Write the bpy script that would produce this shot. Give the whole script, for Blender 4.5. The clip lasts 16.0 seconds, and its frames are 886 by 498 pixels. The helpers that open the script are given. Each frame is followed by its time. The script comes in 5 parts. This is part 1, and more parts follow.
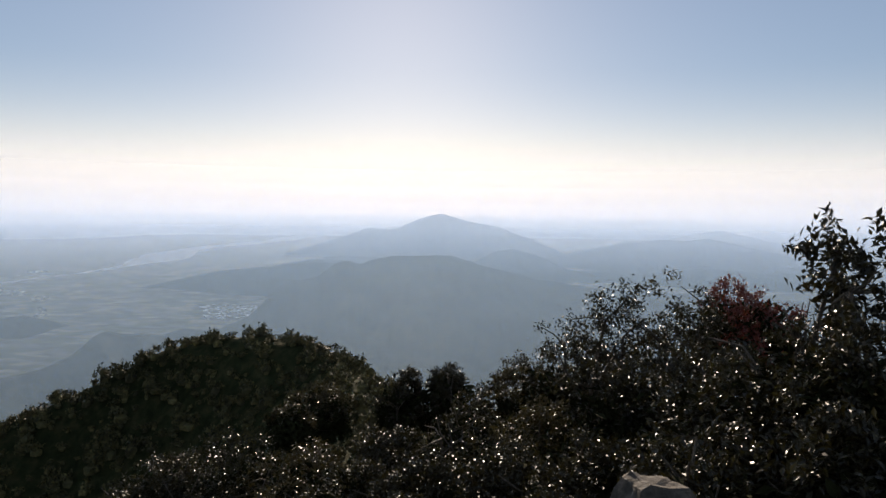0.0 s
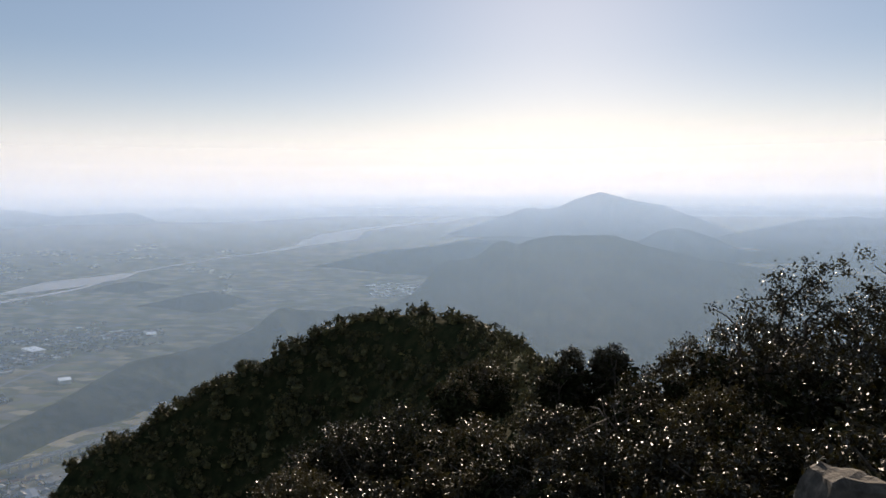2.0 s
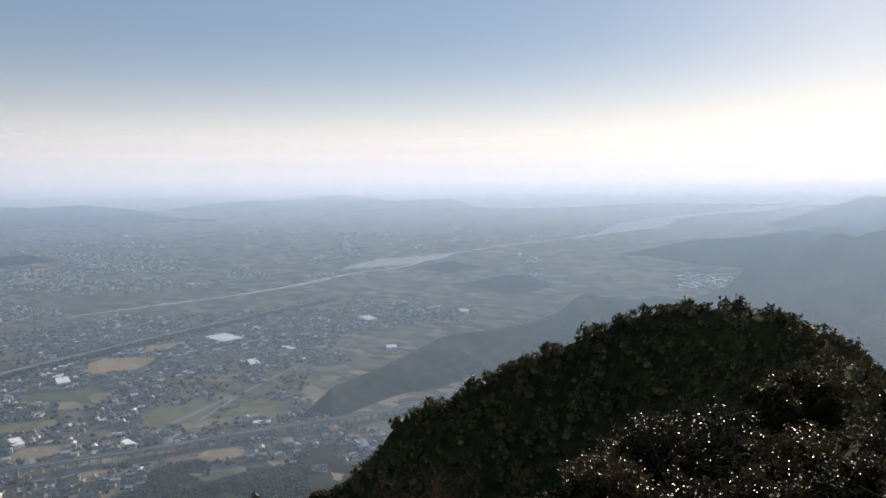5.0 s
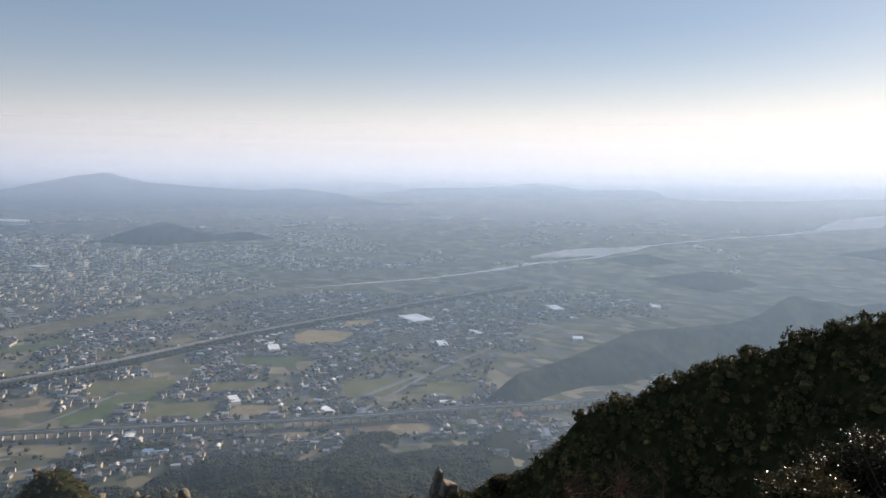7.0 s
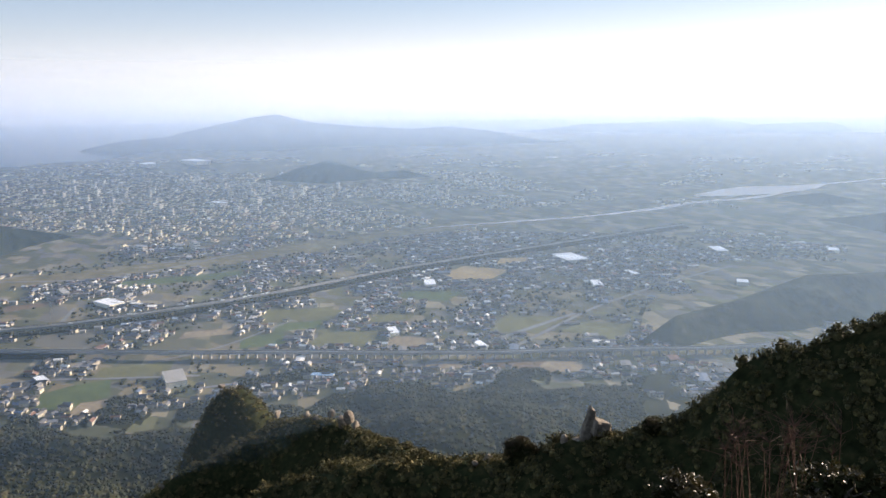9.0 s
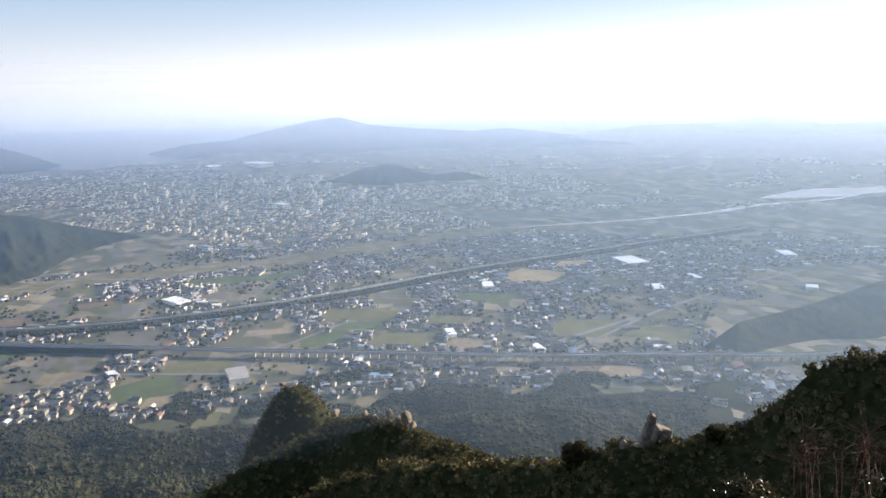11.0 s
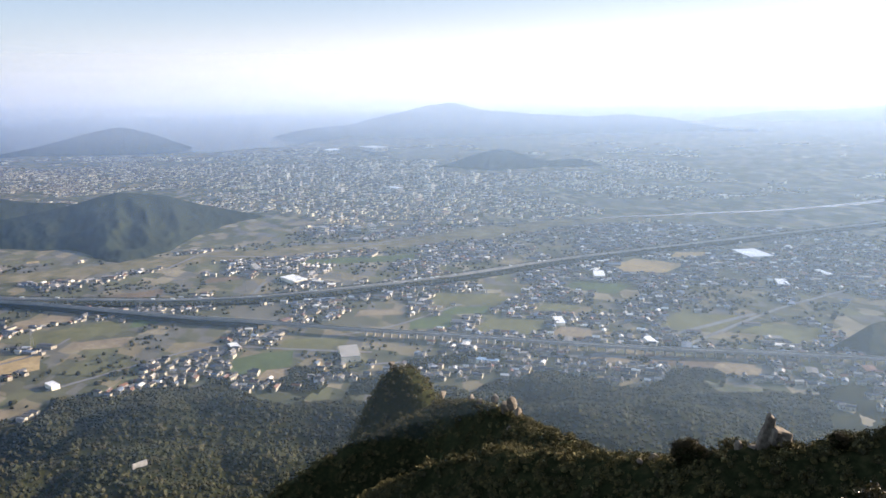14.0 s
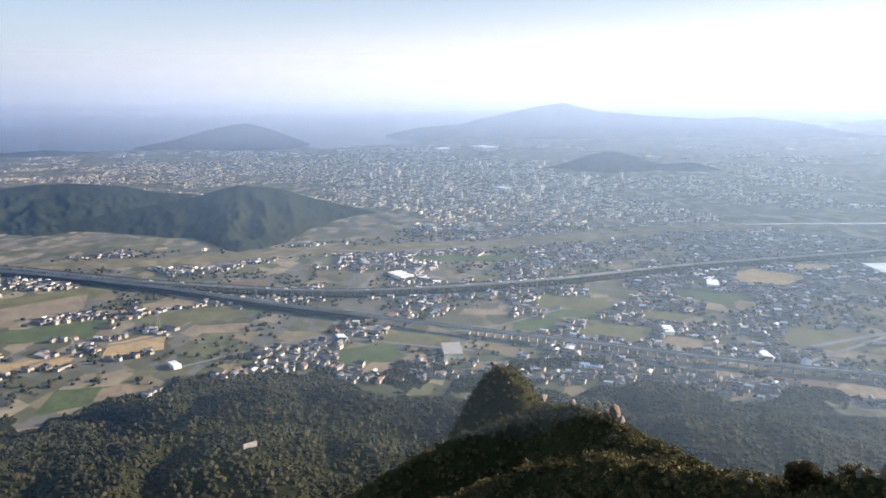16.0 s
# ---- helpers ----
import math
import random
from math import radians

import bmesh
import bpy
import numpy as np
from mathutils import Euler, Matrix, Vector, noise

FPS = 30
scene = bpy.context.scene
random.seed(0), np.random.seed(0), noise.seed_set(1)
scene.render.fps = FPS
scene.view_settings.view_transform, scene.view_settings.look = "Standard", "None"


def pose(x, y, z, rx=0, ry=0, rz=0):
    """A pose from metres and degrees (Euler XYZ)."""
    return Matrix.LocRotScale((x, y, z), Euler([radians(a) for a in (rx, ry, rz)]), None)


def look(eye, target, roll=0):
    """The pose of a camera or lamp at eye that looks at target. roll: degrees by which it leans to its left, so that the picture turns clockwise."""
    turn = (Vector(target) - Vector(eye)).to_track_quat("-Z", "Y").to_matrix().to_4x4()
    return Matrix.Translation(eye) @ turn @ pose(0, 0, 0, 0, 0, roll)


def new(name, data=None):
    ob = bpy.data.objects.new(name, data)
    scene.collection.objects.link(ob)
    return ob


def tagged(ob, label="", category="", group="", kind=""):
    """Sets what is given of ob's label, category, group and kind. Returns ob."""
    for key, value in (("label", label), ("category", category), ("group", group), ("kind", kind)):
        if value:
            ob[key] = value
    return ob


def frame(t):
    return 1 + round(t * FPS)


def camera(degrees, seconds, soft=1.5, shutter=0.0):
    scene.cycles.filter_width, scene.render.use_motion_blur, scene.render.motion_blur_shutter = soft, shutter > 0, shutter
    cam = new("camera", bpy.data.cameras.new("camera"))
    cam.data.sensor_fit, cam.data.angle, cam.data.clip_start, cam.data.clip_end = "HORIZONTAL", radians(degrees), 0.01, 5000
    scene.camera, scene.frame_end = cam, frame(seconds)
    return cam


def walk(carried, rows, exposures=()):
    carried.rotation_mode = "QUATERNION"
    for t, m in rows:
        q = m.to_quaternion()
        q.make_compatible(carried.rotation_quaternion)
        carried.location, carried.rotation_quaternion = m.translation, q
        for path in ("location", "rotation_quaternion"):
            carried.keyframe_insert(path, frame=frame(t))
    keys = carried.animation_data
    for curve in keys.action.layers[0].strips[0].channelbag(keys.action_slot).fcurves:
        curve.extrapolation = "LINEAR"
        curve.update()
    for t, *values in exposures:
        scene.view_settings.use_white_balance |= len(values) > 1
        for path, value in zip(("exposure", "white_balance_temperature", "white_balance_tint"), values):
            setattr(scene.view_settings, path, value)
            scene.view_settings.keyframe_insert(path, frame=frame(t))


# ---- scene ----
# The camera stands on a summit about 410 m above a coastal plain and turns to its left.
cam = camera(61.51, 16.0)
PATH = [
    (0.0, 0.000, 0.000, 410.000, 87.40, -0.74, 0.02),
    (0.5, -0.012, -0.003, 409.986, 87.00, -0.84, 2.41),
    (1.0, -0.026, -0.009, 409.985, 86.42, -0.45, 5.48),
    (1.5, -0.043, -0.014, 409.981, 86.10, -0.05, 8.96),
    (2.0, -0.053, -0.016, 409.981, 85.80, 0.21, 12.15),
    (2.5, -0.072, -0.019, 409.978, 85.60, 0.60, 15.42),
    (3.0, -0.094, -0.029, 409.977, 85.40, 0.78, 18.69),
    (3.5, -0.125, -0.041, 409.975, 85.29, 0.64, 22.73),
    (4.0, -0.158, -0.062, 409.972, 85.07, 0.72, 27.19),
    (6.5, -0.207, -0.083, 409.926, 84.57, -0.64, 46.42),
    (7.0, -0.223, -0.099, 409.918, 83.99, -0.55, 50.07),
    (7.5, -0.242, -0.123, 409.906, 82.36, -0.04, 53.85),
    (8.0, -0.264, -0.144, 409.913, 81.17, 0.28, 57.44),
    (8.5, -0.274, -0.156, 409.903, 79.94, 0.36, 60.11),
    (9.0, -0.283, -0.167, 409.902, 79.23, 0.65, 61.80),
    (11.5, -0.284, -0.198, 409.841, 79.47, 0.98, 67.81),
    (12.0, -0.287, -0.205, 409.837, 79.26, 0.94, 69.60),
    (12.5, -0.293, -0.220, 409.838, 78.91, 1.30, 70.79),
    (13.0, -0.294, -0.231, 409.828, 78.35, 1.22, 71.96),
    (13.5, -0.296, -0.235, 409.825, 78.10, 1.24, 73.39),
    (14.0, -0.301, -0.247, 409.827, 78.51, 1.10, 74.88),
    (14.5, -0.301, -0.248, 409.827, 78.52, 0.84, 76.56),
    (15.0, -0.303, -0.263, 409.825, 78.53, 0.95, 78.88),
    (15.5, -0.306, -0.274, 409.821, 78.54, 0.85, 81.06),
    (16.0, -0.311, -0.286, 409.828, 78.62, 0.57, 83.32),
]
walk(cam, [(t, pose(*p)) for t, *p in PATH],
     [(0, 0.5, 6950, 15), (3.5, 0.55, 6950, 15), (7, 0.66, 6950, 15), (9, 1.17, 6750, 15), (12, 1.34, 6700, 15), (16, 1.36, 6700, 15)])

# ---- world, sun ----
SUN_AZ, SUN_EL = 3.2, 17.0
world = bpy.data.worlds.new("sky")
scene.world = world
scene.cycles.transparent_max_bounces = 32
world.use_nodes = True
wn = world.node_tree.nodes
sky = wn.new("ShaderNodeTexSky")
sky.sky_type = 'NISHITA'
sky.sun_disc = False
sky.sun_elevation = radians(SUN_EL)
sky.sun_rotation = radians(-SUN_AZ)
sky.altitude = 400
sky.air_density = 1.0
sky.dust_density = 0.27
sky.ozone_density = 2.5
tone = wn.new("ShaderNodeHueSaturation")
tone.inputs["Saturation"].default_value = 1.0
warm = wn.new("ShaderNodeMix")
warm.data_type, warm.blend_type = 'RGBA', 'MULTIPLY'
warm.inputs[0].default_value = 1.0
warm.inputs[7].default_value = (1.02, 0.985, 1.0, 1)
world.node_tree.links.new(sky.outputs[0], tone.inputs["Color"])
world.node_tree.links.new(tone.outputs[0], warm.inputs[6])
# a pale high veil evens the blue out
veil = wn.new("ShaderNodeMix")
veil.data_type, veil.blend_type = 'RGBA', 'ADD'
veil.inputs[0].default_value = 1.0
veil.inputs[7].default_value = (2.25, 3.05, 4.15, 1)
world.node_tree.links.new(warm.outputs[2], veil.inputs[6])
world.node_tree.links.new(veil.outputs[2], wn["Background"].inputs[0])
wn["Background"].inputs[1].default_value = 0.039
sun = new("sun", bpy.data.lights.new("sun", 'SUN'))
sun.data.energy = 5.0
sun.data.angle = radians(0.6)
sun.data.color = (1.0, 0.88, 0.72)
sa, se = radians(SUN_AZ), radians(SUN_EL)
sun.matrix_world = look((0, 0, 600), (math.sin(sa) * math.cos(se), -math.cos(sa) * math.cos(se), 600 - math.sin(se)))

EYE = 410.0


# ---- numbers ----
def azd(az, d):
    """Plan position at an azimuth (degrees to the left of north) and distance."""
    a = np.radians(az)
    return -np.sin(a) * d, np.cos(a) * d


def warp(V):
    """Draws the far country in: beyond 2.4 km distances shrink, seen from the summit all keeps its direction."""
    V = np.array(V, float)
    d = np.hypot(V[:, 0], V[:, 1])
    u = np.maximum(d - 2400, 0) / 2400
    d2 = np.where(d > 2400, 2400 + 2400 * u / (1 + u), d)
    k = d2 / np.maximum(d, 1e-6)
    W = V * k[:, None]
    W[:, 2] = EYE + (V[:, 2] - EYE) * k
    return W


def hash2(i, j, seed):
    h = np.sin(i * 127.1 + j * 311.7 + seed * 74.7) * 43758.5453
    return h - np.floor(h)


def vnoise(x, y, seed=0):
    xi, yi = np.floor(x), np.floor(y)
    fx, fy = x - xi, y - yi
    fx, fy = fx * fx * (3 - 2 * fx), fy * fy * (3 - 2 * fy)
    a, b = hash2(xi, yi, seed), hash2(xi + 1, yi, seed)
    c, d = hash2(xi, yi + 1, seed), hash2(xi + 1, yi + 1, seed)
    return (a * (1 - fx) + b * fx) * (1 - fy) + (c * (1 - fx) + d * fx) * fy


def fbm(x, y, seed=0, octaves=4):
    s, a = 0, 0.5
    for o in range(octaves):
        s = s + a * (vnoise(x, y, seed + o) - 0.5)
        x, y, a = x * 2.03, y * 2.03, a * 0.5
    return s * 2


def np_mesh(name, V, F, mats, idx=None, smooth=False, plan=None):
    """A mesh from arrays: V (n, 3), F (m, 3 or 4)."""
    V, F = np.asarray(V, np.float32), np.asarray(F, np.int32)
    me = bpy.data.meshes.new(name)
    me.vertices.add(len(V))
    me.vertices.foreach_set("co", V.ravel())
    me.loops.add(F.size)
    me.loops.foreach_set("vertex_index", F.ravel())
    me.polygons.add(len(F))
    me.polygons.foreach_set("loop_start", np.arange(0, F.size, F.shape[1], dtype=np.int32))
    me.polygons.foreach_set("use_smooth", np.full(len(F), smooth))
    for m in mats:
        me.materials.append(m)
    if idx is not None:
        me.polygons.foreach_set("material_index", np.asarray(idx, np.int32))
    me.update(calc_edges=True)
    if plan is not None:
        at = me.attributes.new("plan", 'FLOAT_VECTOR', 'POINT')
        at.data.foreach_set("vector", np.asarray(plan, np.float32).ravel())
    me.validate()
    return me


def grid_faces(n, m):
    i = np.arange(n - 1)[:, None] * m + np.arange(m - 1)[None, :]
    i = i.ravel()
    return np.stack([i, i + 1, i + m + 1, i + m], 1)


def part(name, bm, material, parent, label=""):
    """A bmesh as one mesh object under a thing or part."""
    me = bpy.data.meshes.new(name)
    bm.to_mesh(me)
    bm.free()
    me.materials.append(material)
    ob = new(name, me)
    ob.parent = parent
    if label:
        ob["label"] = label
    return ob


def np_part(name, me, parent, label=""):
    ob = new(name, me)
    ob.parent = parent
    if label:
        ob["label"] = label
    return ob


# ---- materials ----
def material(name, rough=0.9, metal=0.0, spec=0.3):
    m = bpy.data.materials.new(name)
    m.use_nodes = True
    b = m.node_tree.nodes["Principled BSDF"]
    b.inputs["Roughness"].default_value = rough
    b.inputs["Metallic"].default_value = metal
    b.inputs["Specular IOR Level"].default_value = spec
    return m, m.node_tree.nodes, m.node_tree.links, b


def ramp(n, stops):
    r = n.new("ShaderNodeValToRGB")
    while len(r.color_ramp.elements) < len(stops):
        r.color_ramp.elements.new(0.5)
    for e, (p, c) in zip(r.color_ramp.elements, stops):
        e.position, e.color = p, (*c, 1)
    return r


def mix(n, l, fac, a, b, kind='MIX'):
    x = n.new("ShaderNodeMix")
    x.data_type, x.blend_type = 'RGBA', kind
    for s, v in ((0, fac), (6, a), (7, b)):
        if isinstance(v, bpy.types.NodeSocket):
            l.new(v, x.inputs[s])
        else:
            x.inputs[s].default_value = v if s == 0 else (*v, 1)
    return x.outputs[2]


def noise_tex(n, l, scale, detail=5, coord=None, rough=0.6):
    t = n.new("ShaderNodeTexNoise")
    t.inputs["Scale"].default_value = scale
    t.inputs["Detail"].default_value = detail
    t.inputs["Roughness"].default_value = rough
    if coord is None:
        coord = n.new("ShaderNodeNewGeometry").outputs["Position"]
    l.new(coord, t.inputs["Vector"])
    return t.outputs["Fac"]


def bump(n, l, b, height, strength, dist):
    k = n.new("ShaderNodeBump")
    k.inputs["Strength"].default_value, k.inputs["Distance"].default_value = strength, dist
    l.new(height, k.inputs["Height"])
    l.new(k.outputs[0], b.inputs["Normal"])


def mottled(name, stops, scale, scale2, rough=0.9, bump_d=0.0, spec=0.3, random_by="", spread=0.3):
    """Two scales of noise through a colour ramp, with relief; random_by 'object' or 'island' varies the value."""
    m, n, l, b = material(name, rough, 0, spec)
    f1 = noise_tex(n, l, scale, 6)
    f2 = noise_tex(n, l, scale2, 4)
    r = ramp(n, stops)
    l.new(f1, r.inputs[0])
    c = mix(n, l, 0.55, r.outputs[0], ramp_out(n, l, f2, (0.55, 0.55, 0.55), (1.45, 1.45, 1.45)), 'MULTIPLY')
    if random_by:
        src = n.new("ShaderNodeObjectInfo").outputs["Random"] if random_by == 'object' else \
            n.new("ShaderNodeNewGeometry").outputs["Random Per Island"]
        c = mix(n, l, 1.0, c, ramp_out(n, l, src, (1 - spread,) * 3, (1 + spread, 1 + spread, 1 + spread * 0.6), True), 'MULTIPLY')
    l.new(c, b.inputs["Base Color"])
    if bump_d:
        bump(n, l, b, f1, 0.8, bump_d)
    return m


def ramp_out(n, l, src, a, c, wide=False):
    r = ramp(n, [(0.0 if wide else 0.3, a), (1.0 if wide else 0.7, c)])
    l.new(src, r.inputs[0])
    return r.outputs[0]


M_FOREST = mottled("far_forest", [(0.3, (0.012, 0.017, 0.01)), (0.5, (0.024, 0.03, 0.015)), (0.7, (0.046, 0.048, 0.024))], 0.05, 0.008, 0.95, 6.0, 0.02)
M_SLOPE = mottled("scrub_slope", [(0.3, (0.012, 0.014, 0.006)), (0.5, (0.024, 0.027, 0.011)), (0.7, (0.05, 0.045, 0.02))], 0.6, 0.03, 0.95, 0.5, 0.02)
M_SOIL = mottled("summit_soil", [(0.3, (0.06, 0.045, 0.03)), (0.7, (0.16, 0.13, 0.09))], 6.0, 0.7, 0.95, 0.03, 0.02)
M_ROCK = mottled("granite", [(0.25, (0.06, 0.048, 0.037)), (0.5, (0.16, 0.13, 0.098)), (0.75, (0.31, 0.255, 0.195))], 1.1, 0.25, 0.85, 0.12)
M_BOULDER = mottled("boulder_granite", [(0.25, (0.03, 0.025, 0.02)), (0.5, (0.075, 0.062, 0.05)), (0.75, (0.15, 0.125, 0.1))], 11.0, 2.6, 0.85, 0.03, 0.15)
M_SHRUB = mottled("shrub_leaves", [(0.3, (0.037, 0.034, 0.014)), (0.55, (0.092, 0.078, 0.03)), (0.75, (0.22, 0.17, 0.065))], 0.9, 0.06, 0.8, 0, 0.3, 'island', 0.45)
M_TREES = mottled("wood_crowns", [(0.3, (0.022, 0.025, 0.015)), (0.5, (0.036, 0.038, 0.02)), (0.72, (0.066, 0.056, 0.03))], 0.06, 0.012, 0.95, 0.8, 0.05, 'island', 0.2)
M_BARK = mottled("bark", [(0.3, (0.05, 0.04, 0.03)), (0.7, (0.16, 0.13, 0.1))], 30, 4, 0.9, 0.01)
M_ROAD = mottled("asphalt_road", [(0.3, (0.11, 0.11, 0.11)), (0.7, (0.19, 0.185, 0.175))], 0.4, 0.02, 0.85)
M_CONCRETE = mottled("concrete", [(0.3, (0.24, 0.23, 0.21)), (0.7, (0.38, 0.36, 0.33))], 0.3, 0.02, 0.85)
M_BANK = mottled("grassy_bank", [(0.3, (0.016, 0.021, 0.011)), (0.7, (0.045, 0.047, 0.024))], 0.2, 0.015, 0.95, 0, 0.02)
M_FLOOD = mottled("river_flats", [(0.3, (0.09, 0.09, 0.045)), (0.5, (0.15, 0.13, 0.075)), (0.7, (0.24, 0.2, 0.13))], 0.025, 0.005, 0.95, 0, 0.02)
M_WALL = mottled("house_walls", [(0.3, (0.22, 0.195, 0.16)), (0.7, (0.5, 0.45, 0.38))], 0.3, 0.05, 0.8, 0, 0.3, 'island', 0.35)
M_CITY = mottled("city_render", [(0.3, (0.34, 0.29, 0.23)), (0.7, (0.72, 0.63, 0.52))], 0.3, 0.05, 0.8, 0, 0.3, 'island', 0.6)
M_TOWER = mottled("tower_render", [(0.3, (0.56, 0.5, 0.42)), (0.7, (0.82, 0.76, 0.66))], 0.1, 0.02, 0.75, 0, 0.3, 'object', 0.3)
M_WHITE = mottled("white_sheet_roof", [(0.3, (0.7, 0.7, 0.7)), (0.7, (0.85, 0.85, 0.84))], 0.2, 0.02, 0.45, 0, 0.5)
M_BLUE = mottled("blue_sheet_roof", [(0.3, (0.1, 0.18, 0.3)), (0.7, (0.2, 0.3, 0.42))], 0.2, 0.02, 0.4, 0, 0.5)
M_GLASS = mottled("window_band", [(0.3, (0.05, 0.06, 0.07)), (0.7, (0.1, 0.12, 0.14))], 0.5, 0.1, 0.25, 0, 0.6)


def roof_material():
    m, n, l, b = material("roof_tiles", 0.6, 0, 0.3)
    r = ramp(n, [(0.0, (0.045, 0.046, 0.05)), (0.36, (0.085, 0.085, 0.088)), (0.6, (0.17, 0.16, 0.15)),
                 (0.72, (0.17, 0.09, 0.06)), (0.82, (0.12, 0.15, 0.2)), (0.87, (0.4, 0.37, 0.33)), (0.95, (0.68, 0.65, 0.6))])
    r.color_ramp.interpolation = 'CONSTANT'
    add = n.new("ShaderNodeMath")
    add.operation = 'ADD'
    frac = n.new("ShaderNodeMath")
    frac.operation = 'FRACT'
    l.new(n.new("ShaderNodeNewGeometry").outputs["Random Per Island"], add.inputs[0])
    l.new(n.new("ShaderNodeObjectInfo").outputs["Random"], add.inputs[1])
    l.new(add.outputs[0], frac.inputs[0])
    l.new(frac.outputs[0], r.inputs[0])
    c = mix(n, l, 0.4, r.outputs[0], ramp_out(n, l, noise_tex(n, l, 0.4), (0.6, 0.6, 0.6), (1.4, 1.4, 1.4)), 'MULTIPLY')
    l.new(c, b.inputs["Base Color"])
    return m


M_ROOF = roof_material()


def plain_material():
    """Fields, gardens and paved plots in a patchwork."""
    m, n, l, b = material("plain_patchwork", 0.95, 0, 0.02)
    at = n.new("ShaderNodeAttribute")
    at.attribute_name = "plan"
    co = at.outputs["Vector"]
    mp = n.new("ShaderNodeMapping")
    mp.inputs["Rotation"].default_value = (0, 0, radians(-62))
    mp.inputs["Scale"].default_value = (1 / 60, 1 / 34, 1)
    l.new(co, mp.inputs["Vector"])
    v = n.new("ShaderNodeTexVoronoi")
    v.distance = 'CHEBYCHEV'
    v.inputs["Scale"].default_value = 1.0
    v.inputs["Randomness"].default_value = 0.7
    l.new(mp.outputs[0], v.inputs["Vector"])
    sep = n.new("ShaderNodeSeparateColor")
    l.new(v.outputs["Color"], sep.inputs[0])
    r = ramp(n, [(0.0, (0.07, 0.075, 0.04)), (0.22, (0.13, 0.13, 0.065)), (0.4, (0.22, 0.18, 0.11)), (0.55, (0.1, 0.1, 0.06)),
                 (0.7, (0.28, 0.235, 0.16)), (0.82, (0.14, 0.135, 0.12)), (1.0, (0.36, 0.33, 0.28))])
    r.color_ramp.interpolation = 'CONSTANT'
    l.new(sep.outputs[0], r.inputs[0])
    f = noise_tex(n, l, 0.02, 6, co)
    c = mix(n, l, 0.6, r.outputs[0], ramp_out(n, l, f, (0.5, 0.5, 0.5), (1.4, 1.4, 1.35)), 'MULTIPLY')
    f2 = noise_tex(n, l, 0.0016, 5, co)
    c = mix(n, l, ramp_out(n, l, f2, (0.0,) * 3, (0.65,) * 3), c, (0.12, 0.115, 0.085))
    l.new(c, b.inputs["Base Color"])
    return m


M_PLAIN = plain_material()


def water_material(name, rough, tint):
    m, n, l, b = material(name, rough, 0.0, 0.5)
    b.inputs["Base Color"].default_value = (*tint, 1)
    b.inputs["IOR"].default_value = 1.33
    bump(n, l, b, noise_tex(n, l, 0.15, 4), 0.25, 0.5)
    return m


M_RIVER = water_material("river_water", 0.12, (0.03, 0.045, 0.05))
M_SEA = water_material("sea_water", 0.22, (0.03, 0.05, 0.07))


def leaf_material(name, a, c, red=None):
    m, n, l, b = material(name, 0.4, 0, 0.32)
    r = ramp(n, [(0.0, a), (1.0, c)])
    l.new(n.new("ShaderNodeNewGeometry").outputs["Random Per Island"], r.inputs[0])
    f = noise_tex(n, l, 1.3, 3)
    col = mix(n, l, 0.5, r.outputs[0], ramp_out(n, l, f, (0.5, 0.5, 0.5), (1.5, 1.4, 1.2)), 'MULTIPLY')
    l.new(col, b.inputs["Base Color"])
    tr = n.new("ShaderNodeBsdfTranslucent")
    l.new(mix(n, l, 1.0, col, (1.3, 1.5, 0.6), 'MULTIPLY'), tr.inputs[0])
    ms = n.new("ShaderNodeMixShader")
    ms.inputs[0].default_value = 0.08
    l.new(b.outputs[0], ms.inputs[1])
    l.new(tr.outputs[0], ms.inputs[2])
    l.new(ms.outputs[0], n["Material Output"].inputs[0])
    return m


# dark colour paints the shade inside the bush crowns
M_INNER_SHADE = mottled("inner_shade_leaves", [(0.3, (0.014, 0.015, 0.007)), (0.7, (0.034, 0.034, 0.014))], 9, 2, 0.95, 0.03, 0.02)
M_AUTUMN = mottled("autumn_crowns", [(0.3, (0.22, 0.12, 0.04)), (0.7, (0.4, 0.24, 0.09))], 0.3, 0.05, 0.9, 0, 0.1)
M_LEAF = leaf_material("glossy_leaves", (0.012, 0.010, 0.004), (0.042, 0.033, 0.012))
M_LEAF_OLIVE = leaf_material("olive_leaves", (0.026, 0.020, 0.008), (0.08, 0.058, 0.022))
M_LEAF_RED = leaf_material("red_leaves", (0.10, 0.02, 0.018), (0.2, 0.05, 0.035))


def unwarp(r):
    """True distance of a drawn-in radius."""
    if r <= 2400:
        return r
    u = (r - 2400) / 2400
    return 2400 + 2400 * u / (1 - u)


